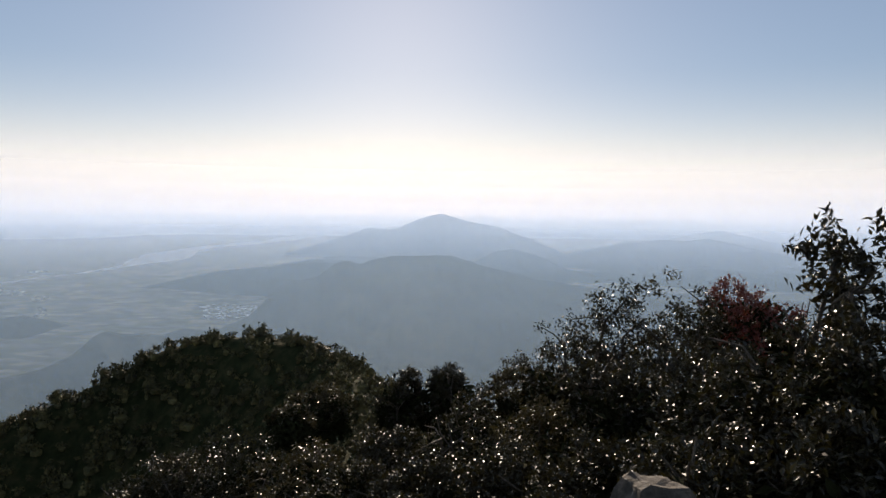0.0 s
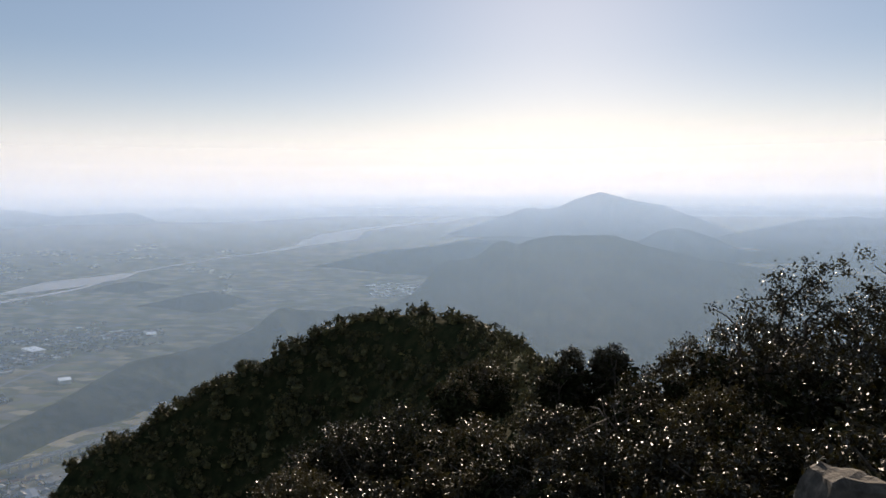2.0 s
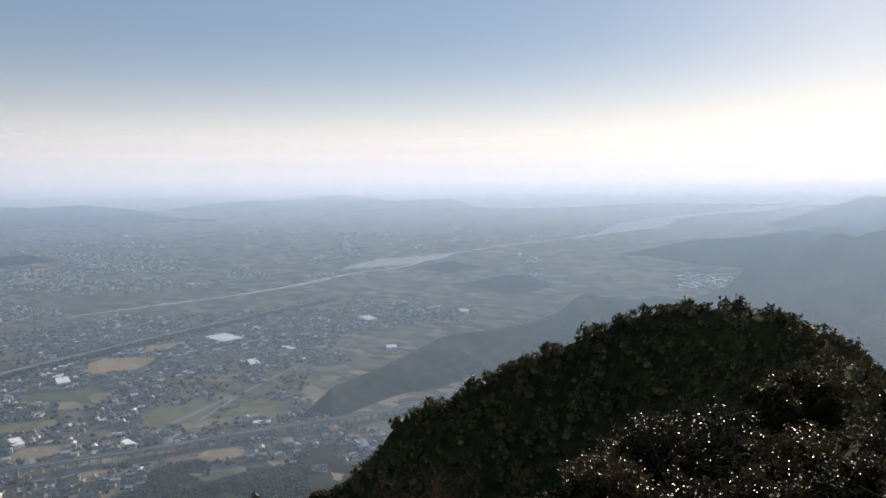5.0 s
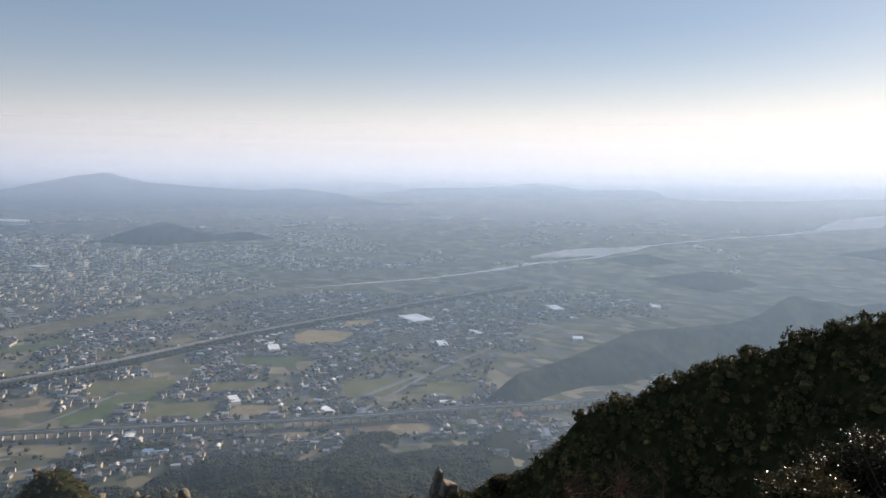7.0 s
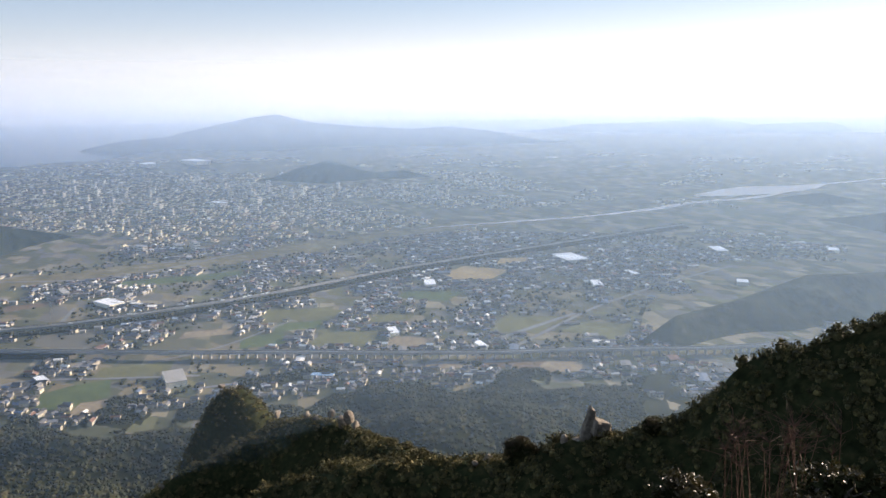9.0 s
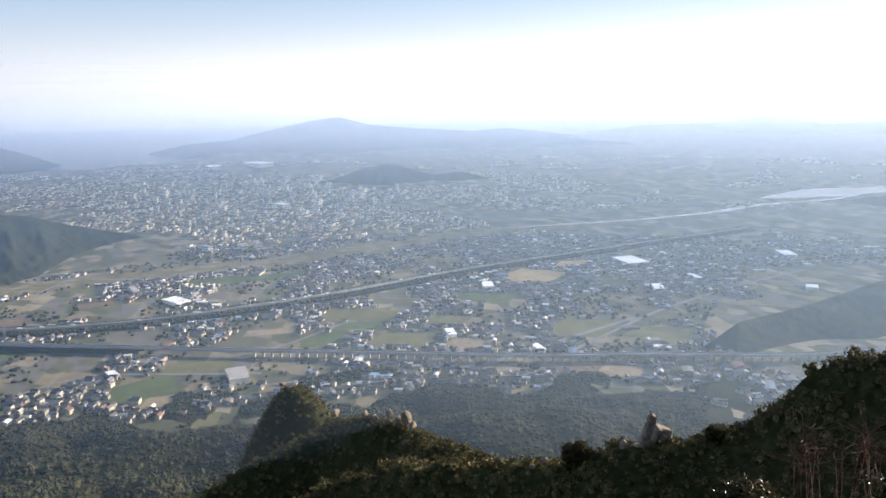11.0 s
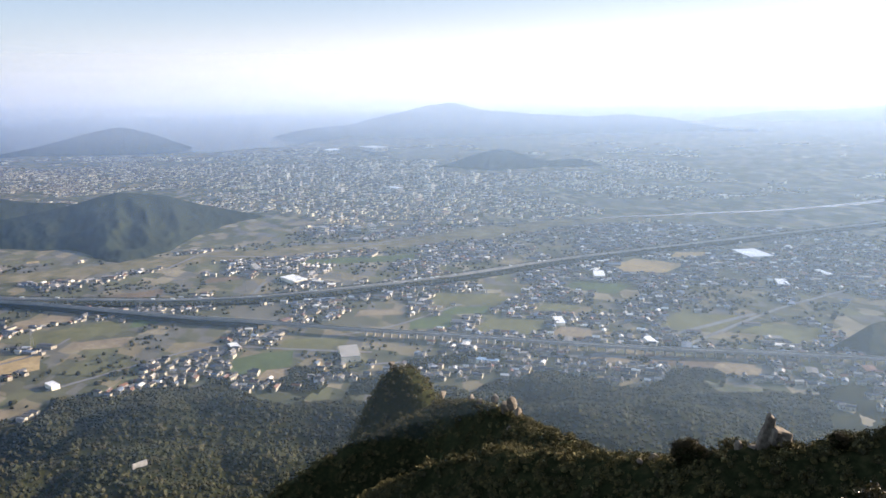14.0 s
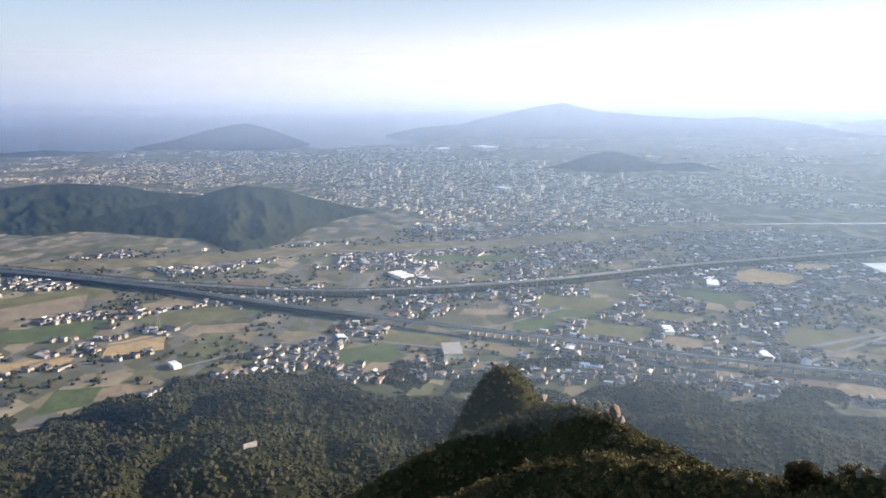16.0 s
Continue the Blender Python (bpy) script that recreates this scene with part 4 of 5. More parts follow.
# wood on the foot of the mountain
x, y = scatter(46, 122, 480, 1160, 4.5, 41)
z = height(x, y)
d, az = np.hypot(x, y), np.degrees(np.arctan2(-x, y))
keep = (z > 0.5) & (410 - z > 0.52 * d) | ((z > 0.5) & (d > 600))
keep &= (d > 560) | (az < 84)
keep &= ~((fbm(x / 60, y / 60, 91, 2) > 0.42) & (d > 900))
x, y, z = x[keep], y[keep], z[keep]
size = np.random.default_rng(42).uniform(1.3, 3.0, len(x)) * np.random.default_rng(44).choice([0.8, 1, 1.25], len(x))
plant("foothill_wood", BLOBS, x, y, z + size * 0.35, size, 43, M_TREES, "dense mixed evergreen wood on the mountain's foot", "wood", np.random.default_rng(45).uniform(0.85, 1.5, len(x)))

# gardens and groves among the houses, and trees along the embankment
x, y = scatter(34, 121, 1060, 2420, 20, 46)
keep = free(x, y, 0.6) & (fbm(x / 90, y / 90, 92, 3) > -0.05)
x, y = x[keep], y[keep]
size = np.random.default_rng(47).uniform(2.2, 5.0, len(x))
plant("garden_trees", BLOBS, x, y, size * 0.5, size, 48, M_TREES, "dark garden trees and groves among the houses", "trees")
Q = densify([(a, dd) for a, dd in EXPR], 9)
r = np.random.default_rng(49)
x = np.concatenate([Q[:, 0] + r.normal(0, 3, len(Q)) + Q[:, 0] / 1700 * o for o in (-30, -21, -13, 24)])
y = np.concatenate([Q[:, 1] + r.normal(0, 3, len(Q)) + Q[:, 1] / 1700 * o for o in (-30, -21, -13, 24)])
plant("roadside_trees", BLOBS, x, y, np.full(len(x), 5.0), r.uniform(2.5, 5, len(x)), 50, M_TREES, "dark row of trees along the expressway", "trees")

r = np.random.default_rng(61)
x, y = azd(101.2 + r.normal(0, 0.22, 26), 2440 + r.normal(0, 9, 26))
plant("autumn_grove", BLOBS, x, y, 9 + r.uniform(0, 9, 26), r.uniform(3, 6, 26), 62, M_AUTUMN, "small grove in orange autumn leaf on the hillside", "grove")

# scrub on the ridges near the summit
x, y = scatter(-2, 92, 42, 172, 1.5, 51)
z = height(x, y)
keep = (z - EYE) / np.hypot(x, y) > -0.64
x, y, z = x[keep], y[keep], z[keep]
size = np.random.default_rng(52).uniform(0.6, 1.15, len(x)) * np.random.default_rng(53).choice([0.7, 0.9, 1.1, 1.6], len(x))
plant("ridge_scrub", TUFTS, x, y, z + size * 0.1, size, 54, M_SHRUB, "dense evergreen scrub covering the ridge", "scrub", np.random.default_rng(55).uniform(0.8, 1.5, len(x)))
x, y = scatter(58, 95, 172, 430, 3.1, 56)
z = height(x, y)
keep = (z - EYE) / np.hypot(x, y) > -0.62
x, y, z = x[keep], y[keep], z[keep]
size = np.random.default_rng(57).uniform(0.9, 2.1, len(x))
plant("outcrop_scrub", TUFTS, x, y, z + size * 0.25, size, 58, M_SHRUB, "green scrub covering the rocky outcrop", "scrub")


# ---- rocks ----
def rock_bm(seed, sx, sy, sz, sub=3, cuts=9, rough=0.1):
    """A weathered granite block: a ball cut by flat joints, then roughened."""
    r_ = random.Random(seed)
    bm = bmesh.new()
    bmesh.ops.create_icosphere(bm, subdivisions=sub, radius=1.0)
    for _ in range(cuts):
        n = Vector((r_.gauss(0, 1), r_.gauss(0, 1), r_.gauss(0, 0.6))).normalized()
        lim = r_.uniform(0.35, 0.68)
        for v in bm.verts:
            e = v.co.dot(n) - lim
            if e > 0:
                v.co -= n * e * 0.92
    for v in bm.verts:
        v.co *= 1 + rough * noise.noise(v.co * 2.3 + Vector((seed, 0, 0))) + rough * 0.4 * noise.noise(v.co * 7 + Vector((seed, 3, 0)))
        v.co = Vector((v.co.x * sx, v.co.y * sy, v.co.z * sz))
    return bm


def rock(az, el, d, sx, sy, sz, seed, label, tilt=0, yaw=0, sink=0.0, name="rock", mat=None, group=""):
    x, y = azd(az, d)
    z = EYE + d * math.tan(radians(el)) - sink
    ob = part(name, rock_bm(seed, sx, sy, sz), mat or M_ROCK, None)
    ob.matrix_basis = pose(x, y, z, 0, tilt, yaw)
    return tagged(ob, label, "rock", group)


def block_bm(seed, sx, sy, sz, taper=0.75, rough=0.09):
    """A jointed granite block, narrower at the top, with worn edges."""
    bm = bmesh.new()
    bmesh.ops.create_cube(bm, size=2.0)
    bmesh.ops.bevel(bm, geom=bm.edges[:], offset=0.22, segments=1, affect='EDGES')
    bmesh.ops.subdivide_edges(bm, edges=bm.edges[:], cuts=3, use_grid_fill=True)
    for v in bm.verts:
        k = 1 + (taper - 1) * (v.co.z + 1) / 2
        o = Vector((seed, seed * 0.3, 0))
        q = v.co * (1 + rough * 1.6 * noise.noise(v.co * 0.9 + o) + rough * 0.9 * noise.noise(v.co * 2.6 + o))
        v.co = Vector((q.x * sx * k, q.y * sy * k, q.z * sz))
    return bm


def block(az, el, d, sx, sy, sz, seed, label, tilt=0, yaw=0, taper=0.75, name="rock", mat=None):
    x, y = azd(az, d)
    ob = part(name, block_bm(seed, sx, sy, sz, taper), mat or M_ROCK, None)
    ob.matrix_basis = pose(x, y, EYE + d * math.tan(radians(el)), 0, 0, az) @ pose(0, 0, 0, 0, tilt, yaw)
    return tagged(ob, label, "rock")


D = 121
block(50.45, -23.75, D, 1.0, 1.2, 3.0, 302, "leaning granite pinnacle standing on the ridge", 12, 8, 0.62)
block(49.55, -23.9, D - 0.5, 1.5, 1.3, 1.25, 304, "square granite block beside the pinnacle", 14, 25, 0.92)
block(50.7, -25.4, D, 2.6, 2.0, 1.5, 301, "broad granite footing under the pinnacle", 4, 20, 0.8)
rock(52.3, -25.3, D, 0.9, 0.8, 1.9, 305, "small pointed granite rock on the ridge", -6, 20)
rock(58.6, -26.5, 126, 1.2, 1.0, 0.9, 306, "pale granite rock among the scrub", 10, 60)
rock(59.6, -26.9, 126, 0.8, 0.8, 0.7, 307, "pale granite rock among the scrub", 0, 10)
rock(38.5, -20.2, 121, 1.3, 1.8, 3.6, 308, "dark granite cliff edge of the ridge", 4, 40)
rock(37.9, -20.4, 120, 1.4, 1.6, 3.4, 309, "dark granite cliff edge of the ridge", -5, 10)
rock(37.0, -21, 119, 1.6, 1.6, 3.6, 310, "dark granite cliff edge of the ridge", 6, 70)
for k, (a, e, d, s) in enumerate([(70.4, -23.4, 281, 4.2), (69.8, -23.2, 276, 3.6), (69.3, -23.9, 272, 3.4), (73.6, -23.9, 308, 5.0), (73.0, -22.9, 305, 3.0), (72.4, -23.0, 300, 2.6), (70.3, -25.6, 262, 3.0), (69.9, -25.2, 262, 2.6),
                                  (80.9, -23.4, 374, 2.6), (79.5, -20.0, 380, 2.4), (75.4, -22.4, 335, 2.6), (74.4, -25.4, 300, 3.2), (84.5, -26.4, 309, 2.6), (71.2, -22.7, 290, 2.4)]):
    rock(a, e, d, s * 0.6, s * 0.8, s * (0.95 if k % 3 else 0.7), 320 + k, "rounded pale granite outcrop among scrub", (k * 37) % 30 - 15, k * 41, s * 0.25, group="granite outcrops")
block(-16.3, -21.2, 4.3, 0.25, 0.22, 0.19, 353, "weathered grey granite boulder on the summit", 10, 30, 0.6, "boulder", M_BOULDER)
# retaining wall in the wood
x, y = azd(99.2, 752)
wall = part("retaining_wall", box_bm(15, 1.6, 6, 0.3), M_CONCRETE, None)
wall.matrix_basis = pose(x, y, float(height(np.array([x]), np.array([y]))[0]) + 2.5, 0, 0, 120)
tagged(wall, "pale concrete check dam wall in the wood", "wall")

# ---- pylons, and lorries on the expressway ----
M_STEEL = mottled("galvanised_steel", [(0.3, (0.3, 0.3, 0.3)), (0.7, (0.45, 0.45, 0.45))], 0.5, 0.1, 0.5)


def pylon(az, d, h):
    """A lattice mast with three pairs of arms."""
    x, y = azd(az, d)
    e = tagged(new("power_pylon"), "thin grey steel power pylon in the fields", "pylon", "power pylons")
    e.matrix_basis = pose(x, y, 0, 0, 0, az)
    for sx in (-1, 1):
        for sy in (-1, 1):
            bm = box_bm(0.35, 0.35, h)
            for v in bm.verts:
                k = 1 - v.co.z / h * 0.85
                v.co.x, v.co.y = v.co.x + sx * 2.6 * k, v.co.y + sy * 2.6 * k
            part("leg", bm, M_STEEL, e)
    for k in (0.25, 0.45, 0.62):
        part("brace", box_bm(5.4 * (1 - k * 0.85), 0.25, 0.25, 0, h * k), M_STEEL, e)
    for k in (0.7, 0.82, 0.94):
        part("arm", box_bm(9.0 - 4 * (k - 0.7), 0.4, 0.4, 0, h * k), M_STEEL, e)


for a, d, h in ((105.2, 1430, 32), (98.0, 1560, 32), (111, 1330, 30), (90.5, 1660, 34)):
    pylon(a, d, h)

M_LORRY = mottled("lorry_paint", [(0.3, (0.6, 0.6, 0.6)), (0.7, (0.8, 0.8, 0.8))], 0.5, 0.1, 0.4, 0, 0.5, 'object', 0.3)
Q = densify([(a, dd * 1.004) for a, dd in EXPR if 60 < a < 114], 4)
r = np.random.default_rng(88)
for k in range(18):
    i = int(r.integers(2, len(Q) - 2))
    t = Q[i + 1] - Q[i - 1]
    t = t / np.linalg.norm(t)
    o = r.choice([-2.6, 2.6])
    e = tagged(new("lorry"), "pale box lorry driving on the expressway", "lorry", "traffic on the expressway")
    e.matrix_basis = pose(Q[i][0] - t[1] * o, Q[i][1] + t[0] * o, 7.06, 0, 0, math.degrees(math.atan2(t[1], t[0])))
    part("cargo_box", box_bm(6.5, 2.4, 2.8, 0.08, 0.7), M_LORRY, e)
    cab = part("cab", box_bm(1.8, 2.3, 2.2, 0.15, 0.4), M_LORRY, e)
    cab.location = (4.3, 0, 0)
    for sx in (-2.2, 3.9):
        for sy in (-1.0, 1.0):
            bm = bmesh.new()
            bmesh.ops.create_cone(bm, cap_ends=True, segments=10, radius1=0.48, radius2=0.48, depth=0.3, matrix=pose(sx, sy, 0.48, 90))
            part("wheel", bm, M_ROAD, e)

# ---- bushes and small trees round the summit ----
def tube(V, F, p0, p1, r0, r1, n=6):
    p0, p1 = np.asarray(p0, float), np.asarray(p1, float)
    ax = p1 - p0
    ax /= np.linalg.norm(ax) + 1e-9
    u = np.cross(ax, [0.3, 0.9, 0.1])
    u /= np.linalg.norm(u)
    v = np.cross(ax, u)
    t = np.arange(n) / n * 2 * np.pi
    c = np.cos(t)[:, None] * u + np.sin(t)[:, None] * v
    b = sum(len(q) for q in V)
    V.append(np.concatenate([p0 + c * r0, p1 + c * r1]))
    i = np.arange(n)
    F.append(np.stack([b + i, b + (i + 1) % n, b + n + (i + 1) % n, b + n + i], 1))


def limb(V, F, p0, p1, r0, r1, rr, bend=0.12, n=4, sides=6):
    """A crooked tapering branch; returns its points."""
    p0, p1 = np.asarray(p0, float), np.asarray(p1, float)
    L = np.linalg.norm(p1 - p0)
    pts = [p0 + (p1 - p0) * k / n + (rr.normal(0, bend * L / n, 3) if 0 < k < n else 0) for k in range(n + 1)]
    for k in range(n):
        tube(V, F, pts[k], pts[k + 1], r0 + (r1 - r0) * k / n, r0 + (r1 - r0) * (k + 1) / n, sides)
    return pts


def leaves(centres, spread, per, size, rr):
    """Folded pointed leaves gathered in clumps."""
    n = len(centres) * per
    c = np.repeat(np.asarray(centres), per, 0) + rr.normal(0, 1, (n, 3)) * spread * np.array([1, 1, 0.8])
    a = rr.normal(0, 1, (n, 3)) + np.array([0, 0, 0.25])
    a /= np.linalg.norm(a, axis=1)[:, None]
    b = np.cross(a, rr.normal(0, 1, (n, 3)) * 0.5 + np.array([0, 0, 1.0]))
    b /= np.linalg.norm(b, axis=1)[:, None] + 1e-9
    up = np.cross(b, a)
    s = (size * rr.uniform(0.65, 1.25, n))[:, None]
    V = np.stack([c - a * s * 0.5, c + b * s * 0.24 + up * s * 0.07, c + a * s * 0.5 - up * s * 0.1, c - b * s * 0.24 + up * s * 0.07], 1).reshape(-1, 3)
    i = np.arange(n) * 4
    F = np.stack([np.stack([i, i + 1, i + 2], 1), np.stack([i, i + 2, i + 3], 1)], 1).reshape(-1, 3)
    return V, F


def bush(az, el, d, r, seed, label, mat=None, clumps=46, per=46, leaf=0.075, airy=False, squash=1.0, name="bush"):
    """A many-stemmed summit bush whose crown tops out at that elevation."""
    rr = np.random.default_rng(seed)
    x, y = azd(az, d)
    top = EYE + d * math.tan(radians(el))
    g = float(height(np.array([x]), np.array([y]))[0])
    rv = r * squash
    cz = top - rv
    base = np.array([0, 0, min(g, cz - rv * 0.5)])
    e = tagged(new(name), label, "bush" if name == "bush" else "tree")
    e.matrix_basis = pose(x, y, 0)
    V, F, tips = [], [], []
    for s in range(5 if not airy else 4):
        t = rr.normal(0, 1, 3)
        t[2] = abs(t[2]) * 0.7
        t /= np.linalg.norm(t)
        end = np.array([0, 0, cz]) + t * np.array([r, r, rv]) * 0.6
        pts = limb(V, F, base + rr.normal(0, 0.12, 3) * [1, 1, 0], end, 0.05 * max(r, 0.7), 0.02, rr, 0.2)
        for q in pts[2:]:
            for _ in range(3):
                t = rr.normal(0, 1, 3)
                t[2] += 0.5
                t /= np.linalg.norm(t)
                tip = q + t * r * rr.uniform(0.3, 0.6)
                limb(V, F, q, tip, 0.016, 0.006, rr, 0.15, 2, 4)
                tips.append(tip)
    np_part("branching_stem", np_mesh("branching_stem", np.concatenate(V), np.concatenate(F), [M_BARK], smooth=True), e, "grey-brown crooked stems")
    # leafy sprays sit on the outer faces of rounded lobes, with dark hollows between them
    nl = 9 if not airy else 7
    lob = rr.normal(0, 1, (nl, 3))
    lob[:, 2] = np.where(lob[:, 2] < -0.3, -lob[:, 2], lob[:, 2])
    lob /= np.linalg.norm(lob, axis=1)[:, None]
    lob[0] = (0.1, 0, 0.98)
    lr = rr.uniform(0.28, 0.48, nl)
    dirs = rr.normal(0, 1, (clumps * 2, 3)) + np.array([0, 0, 0.35])
    dirs /= np.linalg.norm(dirs, axis=1)[:, None]
    pick = rr.integers(0, nl, clumps * 2)
    cen = lob[pick] * (1 - lr[pick])[:, None] * 0.95 + dirs * (lr[pick] * rr.uniform(0.75, 1.05, clumps * 2))[:, None]
    cen = np.array([0, 0, cz]) + cen * np.array([r, r, rv])
    if airy:
        cen = np.concatenate([cen[: clumps // 2], np.array(tips)])
    cen = cen[cen[:, 2] < top - 0.03]
    V, F = leaves(cen, (0.055 if not airy else 0.075) * max(r, 0.8), per // 2 if not airy else per, leaf, rr)
    np_part("crown", np_mesh("crown", V, F, [mat or M_LEAF]), e)
    if not airy:
        # big dark leaves fill the crown; their dark colour stands in for its inner shade
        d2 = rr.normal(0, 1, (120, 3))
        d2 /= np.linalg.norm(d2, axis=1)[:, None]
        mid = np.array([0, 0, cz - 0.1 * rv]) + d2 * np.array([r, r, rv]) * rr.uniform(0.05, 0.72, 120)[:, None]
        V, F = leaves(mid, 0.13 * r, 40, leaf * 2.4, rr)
        np_part("inner_shade_leaves", np_mesh("inner_shade_leaves", V, F, [M_INNER_SHADE]), e)
    return e


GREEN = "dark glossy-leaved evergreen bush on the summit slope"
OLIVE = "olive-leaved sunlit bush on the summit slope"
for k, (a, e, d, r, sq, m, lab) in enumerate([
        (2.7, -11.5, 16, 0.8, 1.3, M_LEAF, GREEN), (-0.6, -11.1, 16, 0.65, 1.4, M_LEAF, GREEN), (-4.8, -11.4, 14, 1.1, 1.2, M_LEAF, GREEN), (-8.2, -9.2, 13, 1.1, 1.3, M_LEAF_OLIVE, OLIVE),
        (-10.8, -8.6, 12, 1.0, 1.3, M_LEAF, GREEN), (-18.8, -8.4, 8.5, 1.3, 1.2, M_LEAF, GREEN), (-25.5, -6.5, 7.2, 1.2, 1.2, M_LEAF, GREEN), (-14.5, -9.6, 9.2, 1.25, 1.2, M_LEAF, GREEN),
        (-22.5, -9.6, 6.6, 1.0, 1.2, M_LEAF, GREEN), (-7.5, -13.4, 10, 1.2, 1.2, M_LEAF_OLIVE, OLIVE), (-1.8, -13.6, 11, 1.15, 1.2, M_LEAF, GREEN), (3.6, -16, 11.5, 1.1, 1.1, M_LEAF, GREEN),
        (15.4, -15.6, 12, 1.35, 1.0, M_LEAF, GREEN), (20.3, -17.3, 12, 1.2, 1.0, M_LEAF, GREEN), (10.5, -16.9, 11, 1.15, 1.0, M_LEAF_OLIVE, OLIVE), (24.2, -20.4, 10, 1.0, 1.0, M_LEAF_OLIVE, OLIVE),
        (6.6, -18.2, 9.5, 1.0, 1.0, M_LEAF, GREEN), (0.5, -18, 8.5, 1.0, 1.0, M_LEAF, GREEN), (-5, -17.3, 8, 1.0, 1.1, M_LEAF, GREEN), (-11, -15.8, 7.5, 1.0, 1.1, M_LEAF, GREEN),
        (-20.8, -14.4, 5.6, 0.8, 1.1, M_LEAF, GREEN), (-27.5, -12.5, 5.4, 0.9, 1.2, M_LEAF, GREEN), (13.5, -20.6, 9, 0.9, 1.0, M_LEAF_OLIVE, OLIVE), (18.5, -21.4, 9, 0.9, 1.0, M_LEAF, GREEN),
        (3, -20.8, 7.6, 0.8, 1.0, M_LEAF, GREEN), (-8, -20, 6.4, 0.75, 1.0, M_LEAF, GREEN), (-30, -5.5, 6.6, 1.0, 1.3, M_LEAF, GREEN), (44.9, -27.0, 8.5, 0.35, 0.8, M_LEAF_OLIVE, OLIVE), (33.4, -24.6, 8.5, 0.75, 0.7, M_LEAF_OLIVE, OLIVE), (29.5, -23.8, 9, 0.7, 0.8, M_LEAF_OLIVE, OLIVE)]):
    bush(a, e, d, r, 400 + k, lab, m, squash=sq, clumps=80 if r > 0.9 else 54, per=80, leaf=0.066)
for k, (a, e, d, r, sq) in enumerate([(-12.8, -4.4, 11, 1.0, 1.5), (-16.4, -3.5, 10.3, 0.9, 1.6), (-18.6, -4.2, 10, 0.8, 1.5), (-11.2, -6.2, 11.6, 0.8, 1.5), (-14.6, -5.0, 10.6, 0.8, 1.5), (-20.3, -5.0, 10, 0.8, 1.4)]):
    bush(a, e, d, r, 450 + k, "thin airy evergreen shrub with bare stems showing", M_LEAF_OLIVE if k == 1 else M_LEAF, 44, 44, 0.062, True, sq)
for k, (a, e, d, r, sq) in enumerate([(-21.5, -3.9, 11.5, 0.9, 1.1), (-24.0, -4.3, 11, 0.9, 1.1)]):
    bush(a, e, d, r, 460 + k, "red-tinged shrub in autumn leaf on the summit", M_LEAF_RED, 44, 50, 0.06, False, sq)
for k, (a, e, d, r, sq) in enumerate([(-27.3, 1.0, 8, 0.45, 2.4), (-30.4, 1.3, 7.4, 0.6, 2.3), (-29, -1.8, 7.6, 0.7, 1.8)]):
    bush(a, e, d, r, 470 + k, "tall small tree with narrow drooping leaves", M_LEAF, 44, 20, 0.095, True, sq, "small_tree")
bush(9.2, -12.6, 44, 2.4, 480, "greyish round shrub tree below the dome", M_LEAF_OLIVE, 90, 40, 0.17, False, 0.85)
bush(11.5, -14.2, 40, 1.6, 481, "greyish round shrub below the dome", M_LEAF_OLIVE, 60, 40, 0.16, False, 0.85)

bush(55.9, -24.9, 122, 3.3, 482, "dark round evergreen tree standing on the ridge", M_LEAF_OLIVE, 130, 70, 0.3, False, 0.85, "small_tree")
bush(45.6, -22.9, 119, 1.7, 483, "dark evergreen shrub beside the granite pinnacle", M_LEAF_OLIVE, 80, 60, 0.24, False, 0.9)


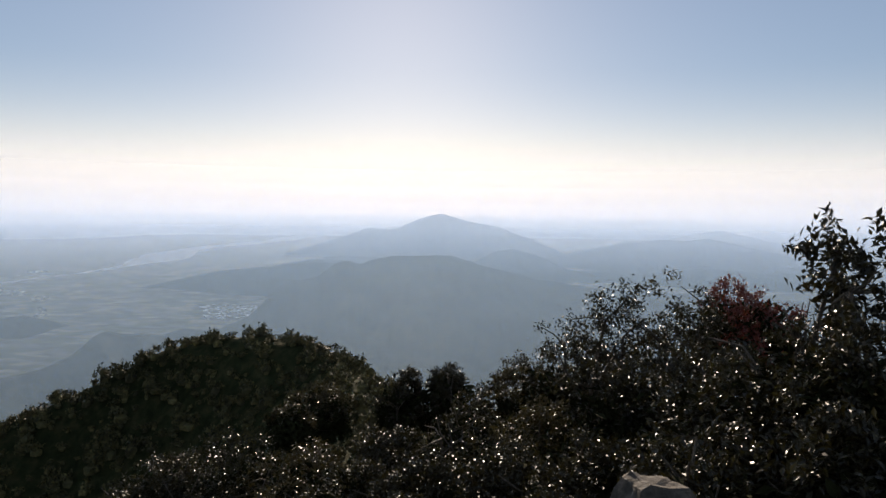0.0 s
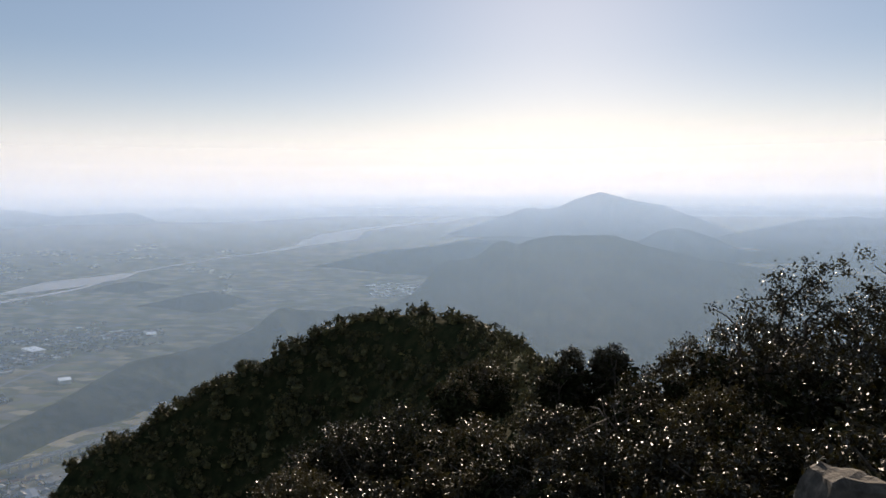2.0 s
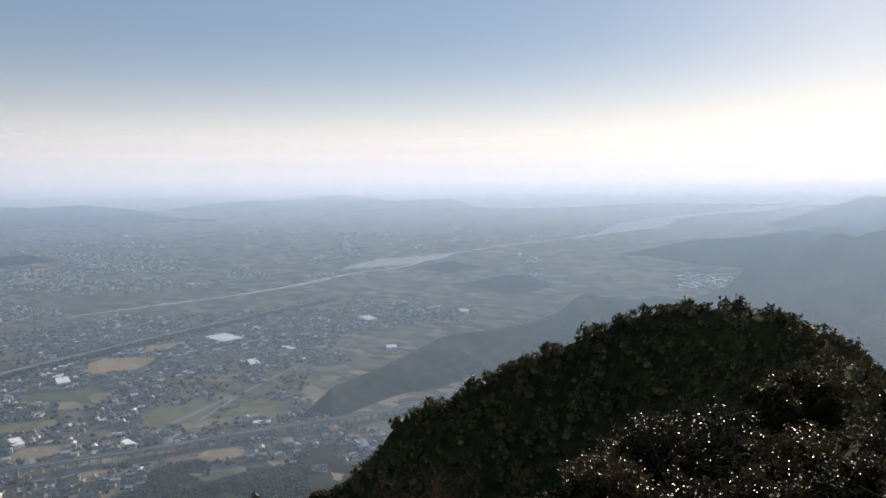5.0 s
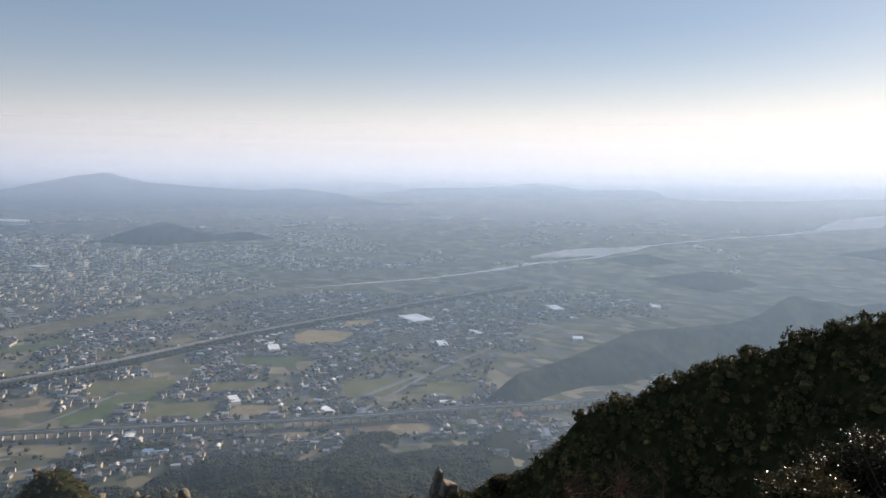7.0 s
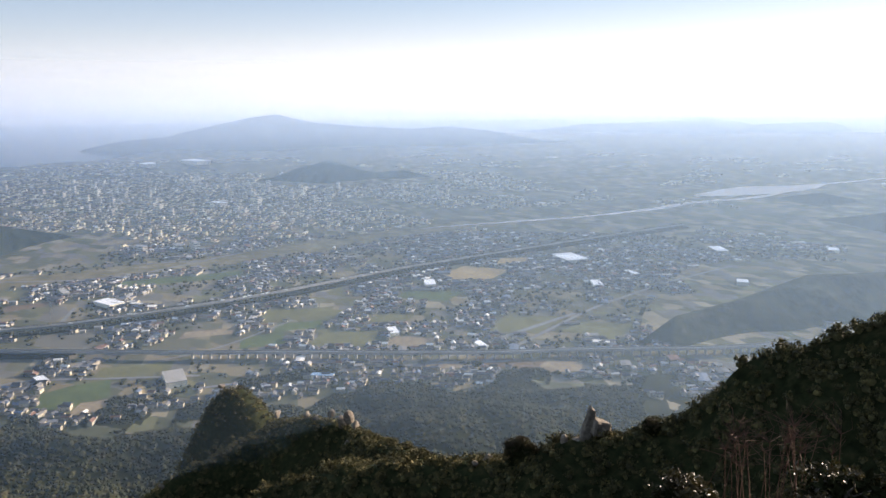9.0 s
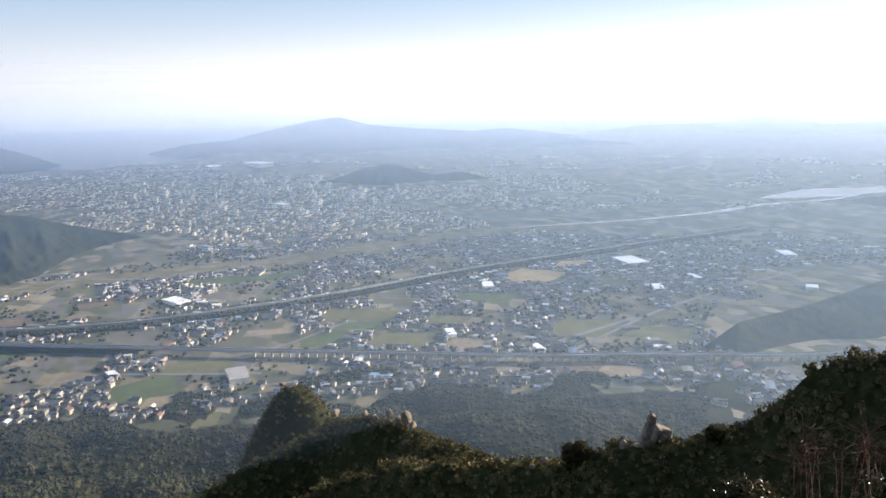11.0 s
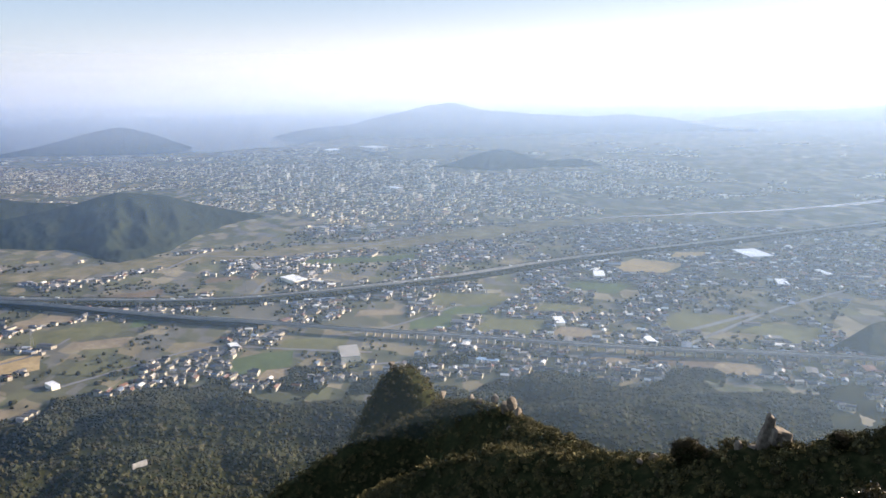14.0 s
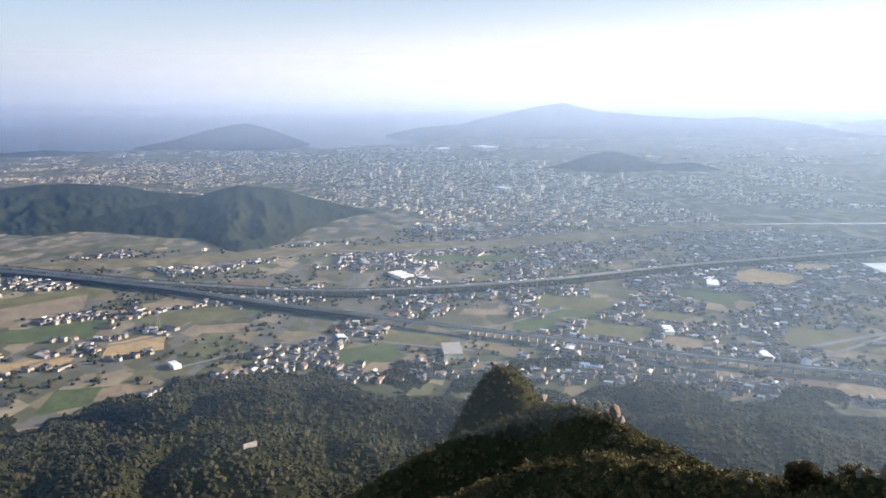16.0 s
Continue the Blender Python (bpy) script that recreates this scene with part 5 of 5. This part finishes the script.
def dry_shrub(az, el, d, h, seed):
    """A leafless brush of thin twigs."""
    rr = np.random.default_rng(seed)
    x, y = azd(az, d)
    g = float(height(np.array([x]), np.array([y]))[0])
    top = EYE + d * math.tan(radians(el))
    e = tagged(new("dry_shrub"), "leafless reddish-brown shrub with thin upright twigs", "shrub")
    e.matrix_basis = pose(x, y, 0)
    for s in range(9):
        V, F = [], []
        t = np.array([rr.normal(0, 0.35), rr.normal(0, 0.35), 1.0])
        end = np.array([0, 0, top - h]) + t * h * rr.uniform(0.7, 1.0)
        pts = limb(V, F, (0, 0, min(g, top - h)), end, 0.016, 0.006, rr, 0.12, 5, 4)
        for q in pts[2:]:
            for _ in range(7):
                limb(V, F, q, q + np.array([rr.normal(0, 0.2), rr.normal(0, 0.2), rr.uniform(0.05, 0.35)]) * h, 0.005, 0.002, rr, 0.2, 2, 3)
        np_part("stem", np_mesh("stem", np.concatenate(V), np.concatenate(F), [M_TWIG]), e)


M_TWIG = mottled("dry_twigs", [(0.3, (0.075, 0.036, 0.024)), (0.7, (0.15, 0.075, 0.048))], 20, 3, 0.9)
dry_shrub(38.0, -22.6, 11, 1.3, 490)
dry_shrub(40.5, -24.2, 11, 1.0, 491)
dry_shrub(36.0, -23.0, 11.5, 1.0, 492)

# ---- haze over the plain, painted on added see-through cone sheets ----
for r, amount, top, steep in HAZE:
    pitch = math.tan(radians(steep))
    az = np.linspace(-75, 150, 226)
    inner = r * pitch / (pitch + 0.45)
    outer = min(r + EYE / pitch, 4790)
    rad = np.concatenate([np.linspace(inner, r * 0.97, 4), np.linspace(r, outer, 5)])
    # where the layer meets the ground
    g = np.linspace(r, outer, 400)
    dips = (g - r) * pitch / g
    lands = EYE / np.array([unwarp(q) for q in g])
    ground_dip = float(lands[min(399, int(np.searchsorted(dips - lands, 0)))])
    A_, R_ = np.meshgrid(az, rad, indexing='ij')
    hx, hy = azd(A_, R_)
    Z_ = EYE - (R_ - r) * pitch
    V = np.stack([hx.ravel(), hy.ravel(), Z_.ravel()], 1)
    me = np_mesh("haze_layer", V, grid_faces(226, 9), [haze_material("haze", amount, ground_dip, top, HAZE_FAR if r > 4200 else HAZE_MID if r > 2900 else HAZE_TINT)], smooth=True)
    tagged(new("haze_layer", me), "thin tinted see-through sheet standing in for sunlit haze over the plain", "haze", kind="structure")
